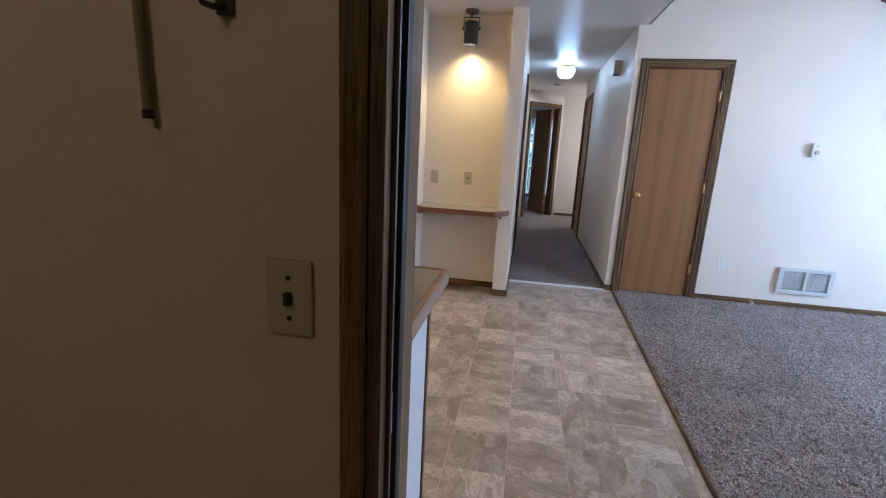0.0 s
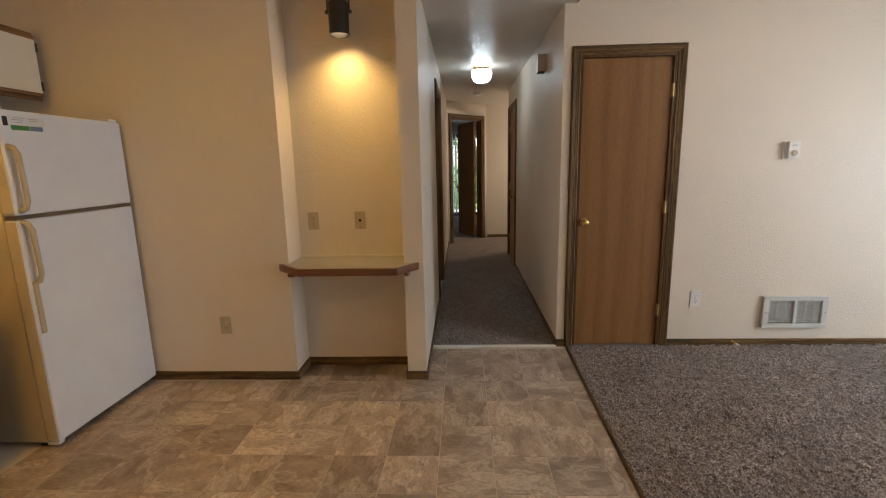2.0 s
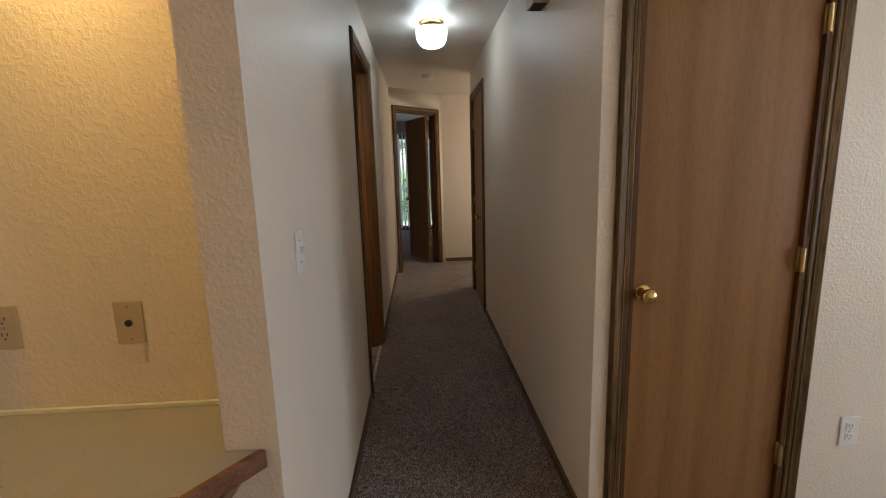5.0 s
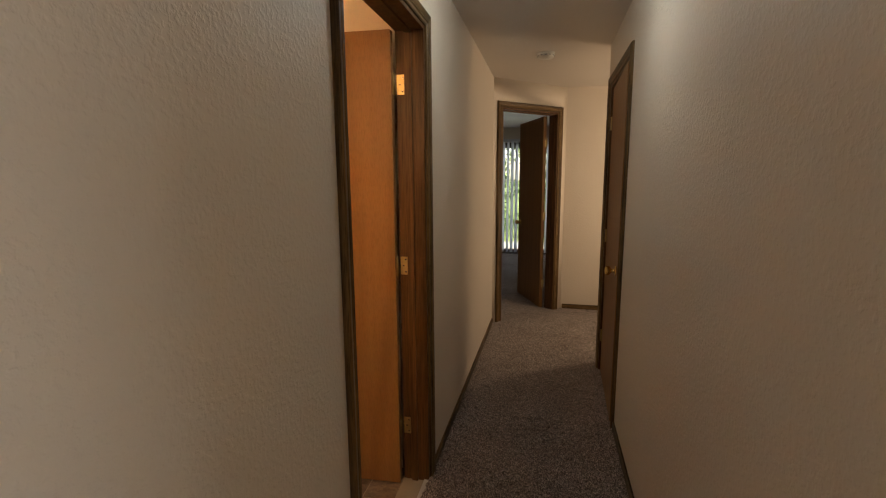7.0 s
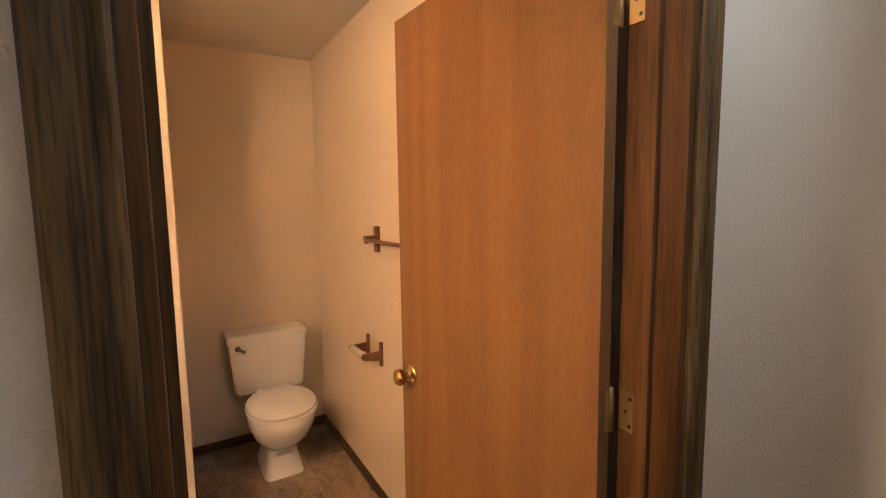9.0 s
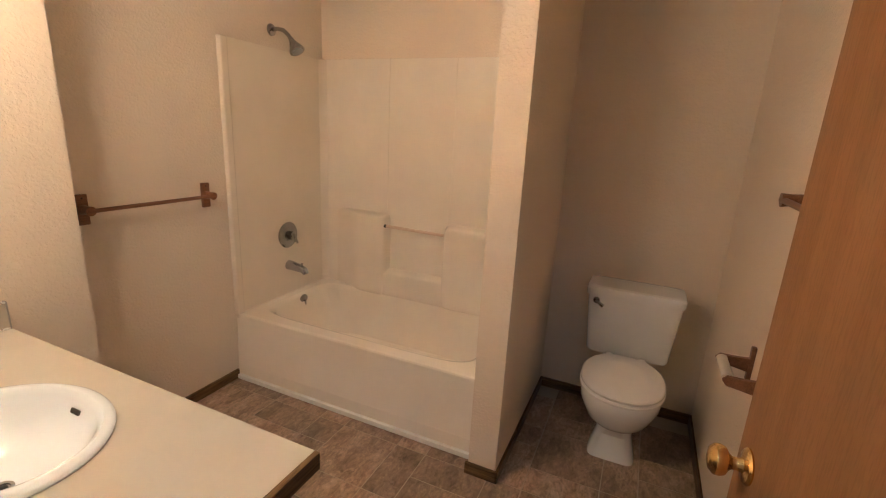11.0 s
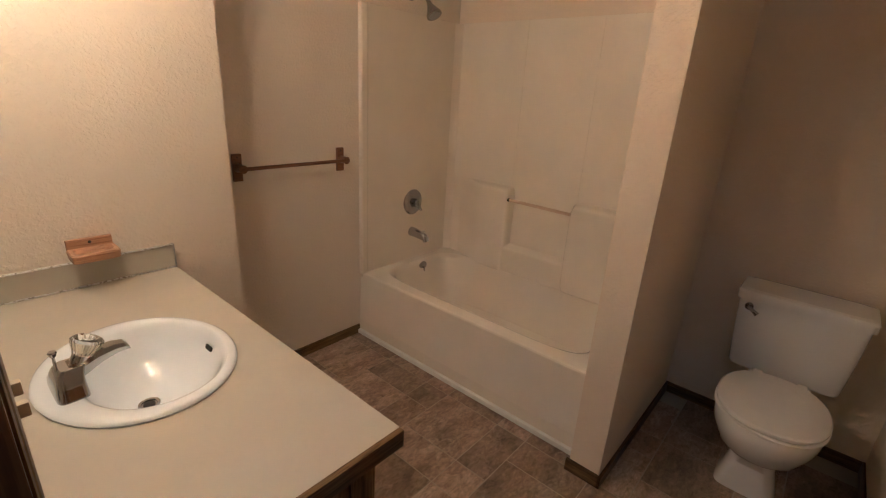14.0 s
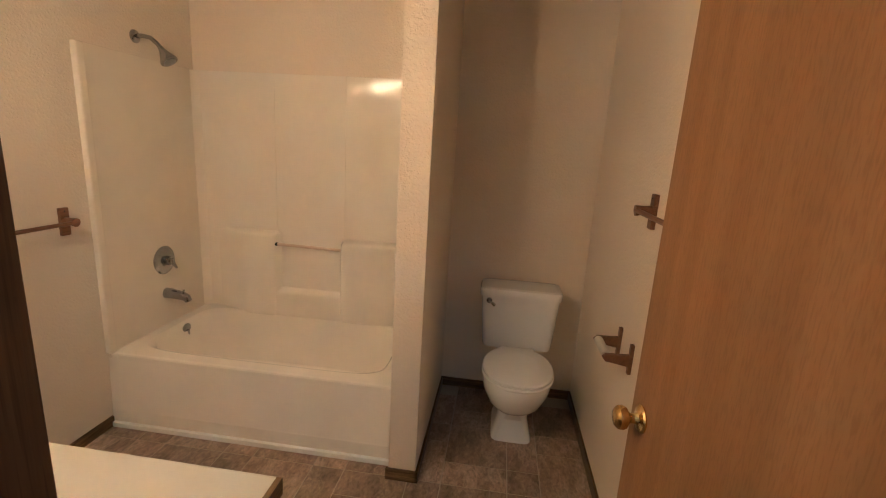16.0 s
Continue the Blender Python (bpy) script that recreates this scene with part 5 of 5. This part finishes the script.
EY = TOWEL_Y + 0.024
t = thing("shower_valve", "chrome single-lever shower valve on the surround", "shower valve", pose(-2.105, EY, 0.773))
part("escutcheon", lathe([(0, 0), (0.078, 0), (0.080, 0.004), (0.070, 0.012), (0.040, 0.018), (0, 0.018)], 40, pose(0, 0, 0, -90, 0, 0)), NICKEL, t)
part("hub", lathe([(0, 0), (0.026, 0), (0.025, 0.030), (0.018, 0.038), (0, 0.038)], 24, pose(0, 0.016, 0, -90, 0, 0)), CHROME, t)
part("lever", tube([(0, 0.046, 0.010), (-0.008, 0.052, -0.016), (-0.020, 0.060, -0.046)], [0.012, 0.010, 0.007], 12), CHROME, t)
t = thing("tub_spout", "chrome tub spout below the valve", "tub spout", pose(-2.105, EY, 0.572))
part("spout", tube([(0, 0, 0.008), (0, 0.030, 0.008), (0, 0.095, 0.000), (0, 0.125, -0.010), (0, 0.135, -0.030)], [0.030, 0.029, 0.025, 0.022, 0.018], 20), NICKEL, t)
part("diverter", lathe([(0, 0), (0.006, 0), (0.004, 0.012), (0.007, 0.020), (0, 0.022)], 12, pose(0, 0.108, 0.016)), CHROME, t)
t = thing("wall_shower", "chrome shower arm and head above the surround", "shower head", pose(-2.065, TOWEL_Y, 1.925))
part("flange", lathe([(0, 0), (0.032, 0), (0.030, 0.006), (0.014, 0.014), (0, 0.014)], 24, pose(0, 0, 0, -90, 0, 0)), NICKEL, t)
part("arm", tube([(0, 0, 0), (0, 0.040, 0.004), (0, 0.085, -0.004), (0, 0.120, -0.030), (0, 0.135, -0.050)], 0.0105, 14), NICKEL, t)
hd = part("head", lathe([(0, 0), (0.013, 0), (0.015, -0.016), (0.020, -0.026), (0.032, -0.052), (0.041, -0.068), (0.041, -0.078), (0.034, -0.080), (0, -0.078)], 30), NICKEL, t, "", pose(0, 0.135, -0.048, 34, 0, 0))
part("nozzle_ring", lathe([(0, -0.0785), (0.030, -0.0785), (0.030, -0.082), (0, -0.082)], 24), GREY_PL, hd)


def towel_bar(m, length, label):
    t = thing("towel_bar", label, "towel bar", m)
    for x in (0, length):
        p = part("bracket", boxes((x - 0.020, x + 0.020, -0.016, 0, -0.060, 0.060), bevel=0.003), BATHWOOD, t, "carved oak bracket")
        part("arm", tube([(x, -0.012, 0), (x, -0.045, 0.002), (x, -0.068, 0.0)], [0.021, 0.016, 0.019], 14), BATHWOOD, p)
        part("screw", lathe([(0, 0), (0.004, 0), (0, 0.002)], 10, pose(x, -0.016, 0.045, 90, 0, 0)), DARK, p)
    part("rod", tube([(-0.012, -0.062, 0), (length + 0.012, -0.062, 0)], 0.0085, 14), BATHWOOD, t)
    return t


towel_bar(pose(-1.025, TOWEL_Y, 1.075, 0, 0, 180), 0.545, "dark oak towel bar beside the bathtub")
towel_bar(pose(-1.490, BATH_Y1, 1.310), 0.56, "dark oak towel bar behind the bathroom door")
t = thing("paper_holder", "dark oak toilet paper holder with an empty tube", "paper holder", pose(-1.645, BATH_Y1, 0.765))
for x in (0.0, 0.165):
    part("bracket", boxes((x - 0.010, x + 0.010, -0.014, 0, -0.058, 0.058), bevel=0.003), BATHWOOD, t)
    part("arm", prism([(0, 0.018), (0, -0.030), (0.05, -0.018), (0.085, -0.016), (0.098, 0.0), (0.085, 0.014), (0.04, 0.014)], -0.008, 0.008, pose(x, -0.010, 0) @ pose(0, 0, 0, 0, 0, -90) @ pose(0, 0, 0, 90, 0, 0), bevel=0.002), BATHWOOD, t)
part("tube", tube([(0.010, -0.090, 0), (0.155, -0.090, 0)], 0.017, 20), PAPER, t, "bare cardboard tube")

# toilet
TCY = 1.635
t = thing("toilet", "white two-piece toilet with its lid closed", "toilet")
lo = []
for z, x0, x1, w in ((0.385, -2.462, -2.292, 0.186), (0.40, -2.468, -2.285, 0.194), (0.55, -2.472, -2.278, 0.207), (0.692, -2.474, -2.272, 0.216)):
    lo.append(oval((x0 + x1) / 2, TCY, z, (x1 - x0) / 2, w, 64, 9))
part("tank", rings(bmesh.new(), lo), PORCELAIN, t)
lo = [oval(-2.372, TCY, z, a, b, 64, 9) for z, a, b in ((0.690, 0.100, 0.214), (0.693, 0.110, 0.225), (0.724, 0.112, 0.227), (0.735, 0.107, 0.221), (0.739, 0.085, 0.195))]
part("tank_lid", rings(bmesh.new(), lo), PORCELAIN, t)
lv = part("flush_lever", lathe([(0, 0), (0.016, 0), (0.015, 0.008), (0, 0.010)], 18, pose(-2.272, TCY - 0.172, 0.668, 0, 90, 0)), CHROME, t, "chrome flush lever")
part("lever_arm", tube([(-2.262, TCY - 0.172, 0.668), (-2.254, TCY - 0.158, 0.660), (-2.252, TCY - 0.138, 0.646)], [0.008, 0.008, 0.010], 10), CHROME, lv)
lo = [oval(c, TCY, z, a, b, 56, p) for c, z, a, b, p in ((-2.150, 0.0, 0.168, 0.106, 7), (-2.150, 0.02, 0.166, 0.103, 7), (-2.140, 0.12, 0.140, 0.080, 5), (-2.115, 0.160, 0.136, 0.082, 3.2), (-2.085, 0.195, 0.160, 0.110, 2.4), (-2.055, 0.245, 0.192, 0.146, 2.2), (-2.035, 0.315, 0.214, 0.170, 2.1), (-2.025, 0.365, 0.218, 0.174, 2.1), (-2.025, 0.385, 0.214, 0.170, 2.1))]
part("bowl", rings(bmesh.new(), lo), PORCELAIN, t)
part("tank_shelf", boxes((-2.43, -2.19, TCY - 0.11, TCY + 0.11, 0.335, 0.384), bevel=0.015, seg=3), PORCELAIN, t)
for nm, z0, z1, a, b in (("seat", 0.387, 0.403, 0.217, 0.180), ("lid", 0.405, 0.424, 0.214, 0.177)):
    lo = [oval(-2.018, TCY, z, a - g, b - g, 64, 2.25) for z, g in ((z0, 0.006), (z0 + 0.004, 0.0), (z1 - 0.006, 0.0), (z1 - 0.001, 0.006), (z1, 0.016))]
    if nm == "lid":
        lo.append(oval(-2.018, TCY, z1 + 0.004, a * 0.6, b * 0.6, 64, 2.25))
    part(nm, rings(bmesh.new(), lo), SEATPL, t)
for s in (-1, 1):
    part("seat_hinge", boxes((-2.245, -2.205, TCY + s * 0.075 - 0.018, TCY + s * 0.075 + 0.018, 0.386, 0.420), bevel=0.006), SEATPL, t)

# vanity
VX0, VX1, VY0, VY1, VZ = -0.650, BATH_X1, STUB_Y, 1.052, 0.784
t = thing("vanity_cabinet", "dark oak vanity cabinet under the basin", "cabinet")
part("carcass", boxes((VX0 + 0.05, VX1 - 0.002, VY0 + 0.002, VY1 - 0.035, 0.09, 0.60), (VX0 + 0.05, VX1 - 0.002, VY1 - 0.055, VY1 - 0.035, 0.60, VZ - 0.038), (VX0 + 0.05, VX0 + 0.07, VY0 + 0.002, VY1 - 0.055, 0.60, VZ - 0.038)), CABWOOD, t)
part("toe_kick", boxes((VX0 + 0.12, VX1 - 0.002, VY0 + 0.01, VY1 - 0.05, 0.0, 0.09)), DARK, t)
part("end_frame", boxes((VX0 + 0.05, VX1 - 0.06, VY1 - 0.034, VY1 - 0.028, 0.70, VZ - 0.038), (VX0 + 0.05, VX0 + 0.10, VY1 - 0.034, VY1 - 0.028, 0.0, 0.70)), TRIM, t)
for k in range(2):
    y0 = VY0 + 0.03 + k * 0.57
    part("door", boxes((VX0 + 0.028, VX0 + 0.048, y0, y0 + 0.555, 0.12, VZ - 0.07), bevel=0.004), TRIM, t, "dark oak door")
t = thing("vanity_worktop", "beige laminate vanity top with dark oak end edge", "worktop")
SX, SY, SA, SB = -0.366, 0.460, 0.178, 0.212
def ring_top(z, hole):
    angs = sorted({2 * math.pi * k / 72 for k in range(72)} | {math.atan2(b - SY, a - SX) % (2 * math.pi) for a in (VX0, VX1 - 0.002) for b in (VY0 + 0.002, VY1)})
    out, inn = [], []
    for a in angs:
        c, s = math.cos(a), math.sin(a)
        tx = ((VX1 - 0.002 if c > 0 else VX0) - SX) / c if abs(c) > 1e-9 else 1e9
        ty = ((VY1 if s > 0 else VY0 + 0.002) - SY) / s if abs(s) > 1e-9 else 1e9
        r = min(tx, ty)
        out.append((SX + r * c, SY + r * s, z))
        inn.append((SX + SA * c, SY + SB * s, z))
    return inn if hole else out
bm = bmesh.new()
loops = [ring_top(VZ - 0.035, True), ring_top(VZ, True), ring_top(VZ, False), ring_top(VZ - 0.035, False), ring_top(VZ - 0.035, True)]
rings(bm, loops, False, False)
bmesh.ops.remove_doubles(bm, verts=bm.verts, dist=1e-5)
part("top", bm, LAMINATE, t, "beige laminate top")
part("end_edge", boxes((VX0 - 0.004, VX1 - 0.002, VY1, VY1 + 0.014, VZ - 0.040, VZ + 0.001), bevel=0.002), TRIM_H, t, "dark oak end edge")
part("front_edge", boxes((VX0 - 0.005, VX0, VY0 + 0.002, VY1, VZ - 0.040, VZ - 0.0005), bevel=0.001), LAMINATE, t)
part("backsplash", boxes((VX0, VX1 - 0.002, VY0 + 0.001, VY0 + 0.019, VZ + 0.0005, VZ + 0.086)), LAMINATE, t, "laminate backsplash")
for z in (VZ + 0.0015, VZ + 0.085):
    part("metal_trim", boxes((VX0, VX1 - 0.003, VY0 + 0.0185, VY0 + 0.0235, z, z + 0.005), bevel=0.0012), BRIGHTMETAL, t, "thin bright metal trim")
part("backsplash_end", boxes((VX0 - 0.004, VX0, VY0 + 0.001, VY0 + 0.021, VZ, VZ + 0.088)), GREY_PL, t)
part("mirror_channel", boxes((VX1 - 0.0085, VX1 - 0.0005, VY0 + 0.024, 0.93, VZ + 0.0008, VZ + 0.009), bevel=0.001), plain("aged_channel", (0.52, 0.47, 0.40), 0.35, 0.4, vary=0.15, scale=40), t, "worn metal mirror channel")
# basin
t = thing("basin", "oval white drop-in basin in the vanity top", "basin", pose(SX, SY, VZ))
lo = [oval(0, 0, z, a, a + 0.038, 72) for z, a in ((0.0006, 0.2015), (0.004, 0.2025), (0.0075, 0.2005), (0.0100, 0.1960), (0.0118, 0.1890), (0.0124, 0.1810))]
for z, a, b, sx in ((0.0120, 0.174, 0.214, -0.004), (0.010, 0.165, 0.207, -0.010), (0.006, 0.156, 0.200, -0.015), (-0.002, 0.147, 0.192, -0.018), (-0.022, 0.138, 0.182, -0.018), (-0.050, 0.124, 0.164, -0.016), (-0.080, 0.102, 0.134, -0.013), (-0.102, 0.074, 0.094, -0.009), (-0.114, 0.045, 0.055, -0.004), (-0.118, 0.022, 0.022, 0.0)):
    lo.append(oval(sx, 0, z, a, b, 72, 2.1))
part("bowl", rings(bmesh.new(), lo, False, False), SINKWHITE, t)
part("drain", lathe([(0, 0), (0.024, 0), (0.024, 0.003), (0.018, 0.002), (0.016, -0.004), (0, -0.004)], 28, pose(0, 0, -0.1175)), CHROME, t, "chrome drain ring")
part("stopper", lathe([(0, 0), (0.014, 0.0), (0.013, 0.003), (0, 0.005)], 20, pose(0.0, 0, -0.1185)), DARK, t)
part("overflow_slot", boxes((-0.0015, 0.0035, -0.016, 0.016, -0.006, 0.006), bevel=0.002), DARK, t, "", pose(-0.1545, 0.0, -0.022, 0, -22, 0))
# faucet
t = thing("faucet", "chrome single-lever faucet with a clear acrylic knob", "faucet", pose(SX + 0.140, SY + 0.012, VZ + 0.0115))
bm = bmesh.new()
rings(bm, [oval(c, 0, z, a, b, 40, 6) for z, a, b, c in ((0.0, 0.029, 0.066, 0.0), (0.010, 0.028, 0.064, 0.0), (0.028, 0.025, 0.050, -0.002), (0.044, 0.024, 0.036, -0.006), (0.054, 0.022, 0.026, -0.012))])
part("body", bm, CHROME, t, "angular chrome body")
bm = bmesh.new()
lo = []
for x, z, h, w in ((0.012, 0.026, 0.022, 0.026), (-0.022, 0.044, 0.019, 0.025), (-0.058, 0.058, 0.015, 0.022), (-0.092, 0.064, 0.011, 0.019), (-0.112, 0.062, 0.009, 0.017), (-0.119, 0.056, 0.006, 0.013)):
    lo.append([(x + 0.3 * k * h, y * w, z + k * h) for y, k in ((-0.8, -1), (0.8, -1), (1, 0.1), (0.62, 0.8), (-0.62, 0.8), (-1, 0.1))])
part("spout", rings(bm, lo), CHROME, t)
part("collar", lathe([(0, 0.0), (0.019, 0.0), (0.018, 0.022), (0, 0.022)], 24, pose(-0.026, 0, 0.048, 0, -24, 0)), CHROME, t)
bm = bmesh.new()
lo = []
for z, r in ((0.0, 0.019), (0.010, 0.022), (0.024, 0.028), (0.031, 0.030), (0.036, 0.026), (0.038, 0.013)):
    lo.append([(r * (1 + 0.05 * (k % 2)) * math.cos(2 * math.pi * k / 36), r * (1 + 0.05 * (k % 2)) * math.sin(2 * math.pi * k / 36), z) for k in range(36)])
part("knob", rings(bm, lo), ACRYLIC, t, "clear fluted acrylic knob", pose(-0.036, 0, 0.068, 0, -24, 0))
part("lift_rod", join(tube([(0.014, 0.0, 0.012), (0.012, 0.0, 0.082)], 0.0028, 10), lathe([(0, 0), (0.005, 0), (0.0085, 0.009), (0.0065, 0.012), (0, 0.012)], 14, pose(0.012, 0, 0.081))), CHROME, t, "chrome lift rod")
# soap dish
t = thing("soap_dish", "oak soap dish fixed above the backsplash", "soap dish", pose(-0.418, STUB_Y, 0.884, 0, 0, 180))
part("back", boxes((-0.060, 0.060, -0.016, -0.001, 0.008, 0.058), bevel=0.003), SOAPWOOD, t)
lo = [oval(0, -0.050, z, a, b, 48, p) for z, a, b, p in ((0.0, 0.054, 0.036, 7), (0.004, 0.062, 0.044, 8), (0.026, 0.064, 0.046, 8), (0.030, 0.060, 0.042, 7), (0.030, 0.052, 0.034, 3), (0.018, 0.042, 0.026, 2.4), (0.015, 0.02, 0.012, 2))]
part("tray", rings(bmesh.new(), lo), SOAPWOOD, t, "hollowed oak tray")
part("screw", lathe([(0, 0), (0.005, 0), (0.004, 0.002), (0, 0.002)], 12, pose(0, -0.016, 0.045, 90, 0, 0)), DARK, t)
# mirror
t = thing("mirror", "frameless wall mirror with blackened desilvered edges", "mirror")
part("glass", boxes((VX1 - 0.006, VX1 - 0.001, VY0 + 0.004, 0.905, VZ + 0.0095, 1.86)), MIRROR, t, "silvered glass")
part("dark_edge", boxes((VX1 - 0.0062, VX1 - 0.001, 0.905, 0.921, VZ + 0.0095, 1.86), bevel=0.0008), MIRROR_EDGE, t, "blackened edge")
part("clip", boxes((VX1 - 0.010, VX1 - 0.001, 0.60, 0.625, VZ + 0.004, VZ + 0.022), bevel=0.002), ACRYLIC, t)
# vanity light
t = thing("vanity_light", "brass bar light with four lit globe bulbs", "wall lamp", pose(VX1, 0.34, 2.04))
part("bar", boxes((-0.060, -0.001, -0.33, 0.33, -0.055, 0.055), bevel=0.006), BRASS, t)
for k in range(4):
    y = -0.2175 + 0.145 * k
    part("socket", lathe([(0, 0), (0.022, 0), (0.022, 0.02), (0, 0.02)], 18, pose(-0.060, y, 0, 0, -90, 0)), BRASS, t)
    part("bulb", lathe([(0.012, 0.0), (0.018, 0.012), (0.034, 0.030), (0.040, 0.050), (0.034, 0.072), (0.018, 0.086), (0.004, 0.090)], 24, pose(-0.080, y, 0, 0, -90, 0)), BULB, t, "glowing globe bulb")

# ---- floor pieces ----
def tile_mesh(name, w, h, mat, t=0.004, c=0.0028, e=0.0020):
    bm = bmesh.new()
    rings(bm, [[(x * (w / 2 - g), y * (h / 2 - g), z) for x, y in ((-1, -1), (1, -1), (1, 1), (-1, 1))] for z, g in ((0.0, e), (t - 0.0010, e), (t, c))], closed_a=False)
    return mesh_of(name, bm, mat, False)


fl = structure("floor_kitchen", boxes((KIT_X, 1.02, ENTRY_IN, 0.0, -0.006, -0.0008), (NICHE_X, -0.12, KIT_Y + 0.001, NICHE_Y, -0.0057, -0.0004)), GROUT, "tan slate-patterned vinyl tile floor", "floor")
PX_, PY_ = 0.2515, 0.2515
tm = tile_mesh("tile", PX_, PY_, TILE, 0.004, 0.0018, 0.0012)
rt = random.Random(11)
for i in range(-9, 5):
    for j in range(-14, 3):
        x, y = 0.1185 + (i + 0.5) * PX_, -0.298 + (j + 0.5) * PY_
        if x < -1.95 or y < ENTRY_IN or x > 1.10 or y > 0.02 or (y > NICHE_Y + 0.05 and x < -0.05) or (x < -0.9 and y > KIT_Y + 0.1) or (x < -0.3 and y < -3.25):
            continue
        ob = new("tile", tm)
        ob.parent = fl
        ob.matrix_basis = pose(x, y, -0.0036, 0, 0, rt.choice((0, 90, 180, 270)))
fb = structure("floor_bathroom", boxes((BATH_X0, -0.004, TOWEL_Y, BATH_Y1, -0.006, -0.0006)), GROUT_BATH, "dark slate-patterned vinyl bathroom floor", "floor")
CELL = 0.150
kinds = {s: tile_mesh("tile", s[0] * CELL, s[1] * CELL, TILE_BATH) for s in ((2, 2), (1, 2), (2, 1), (1, 1))}
for i in range(-1, 6):
    for j in range(-1, 7):
        ox, oy = BATH_X0 + 0.42 + i * 3 * CELL + (j % 2) * CELL, TOWEL_Y - 0.1 + j * 3 * CELL
        for a, b, s in ((0, 0, (2, 2)), (2, 0, (1, 2)), (0, 2, (2, 1)), (2, 2, (1, 1))):
            x, y = ox + (a + s[0] / 2) * CELL, oy + (b + s[1] / 2) * CELL
            if not (BATH_X0 - 0.1 < x < -0.08 and TOWEL_Y - 0.1 < y < BATH_Y1 + 0.1) or (x > -0.2 and (y < BD0 or y > BD1)) or (x < -1.9 and y < PART0 - 0.1):
                continue
            ob = new("tile", kinds[s])
            ob.parent = fb
            ob.matrix_basis = pose(x, y, -0.0036, 0, 0, rt.choice((0, 180)))
structure("trim_bath_threshold", boxes((-0.022, 0.0, BD0 + 0.018, BD1 - 0.018, -0.003, 0.007), bevel=0.003), STRIPMETAL, "pale threshold strip at the bathroom door", "threshold")
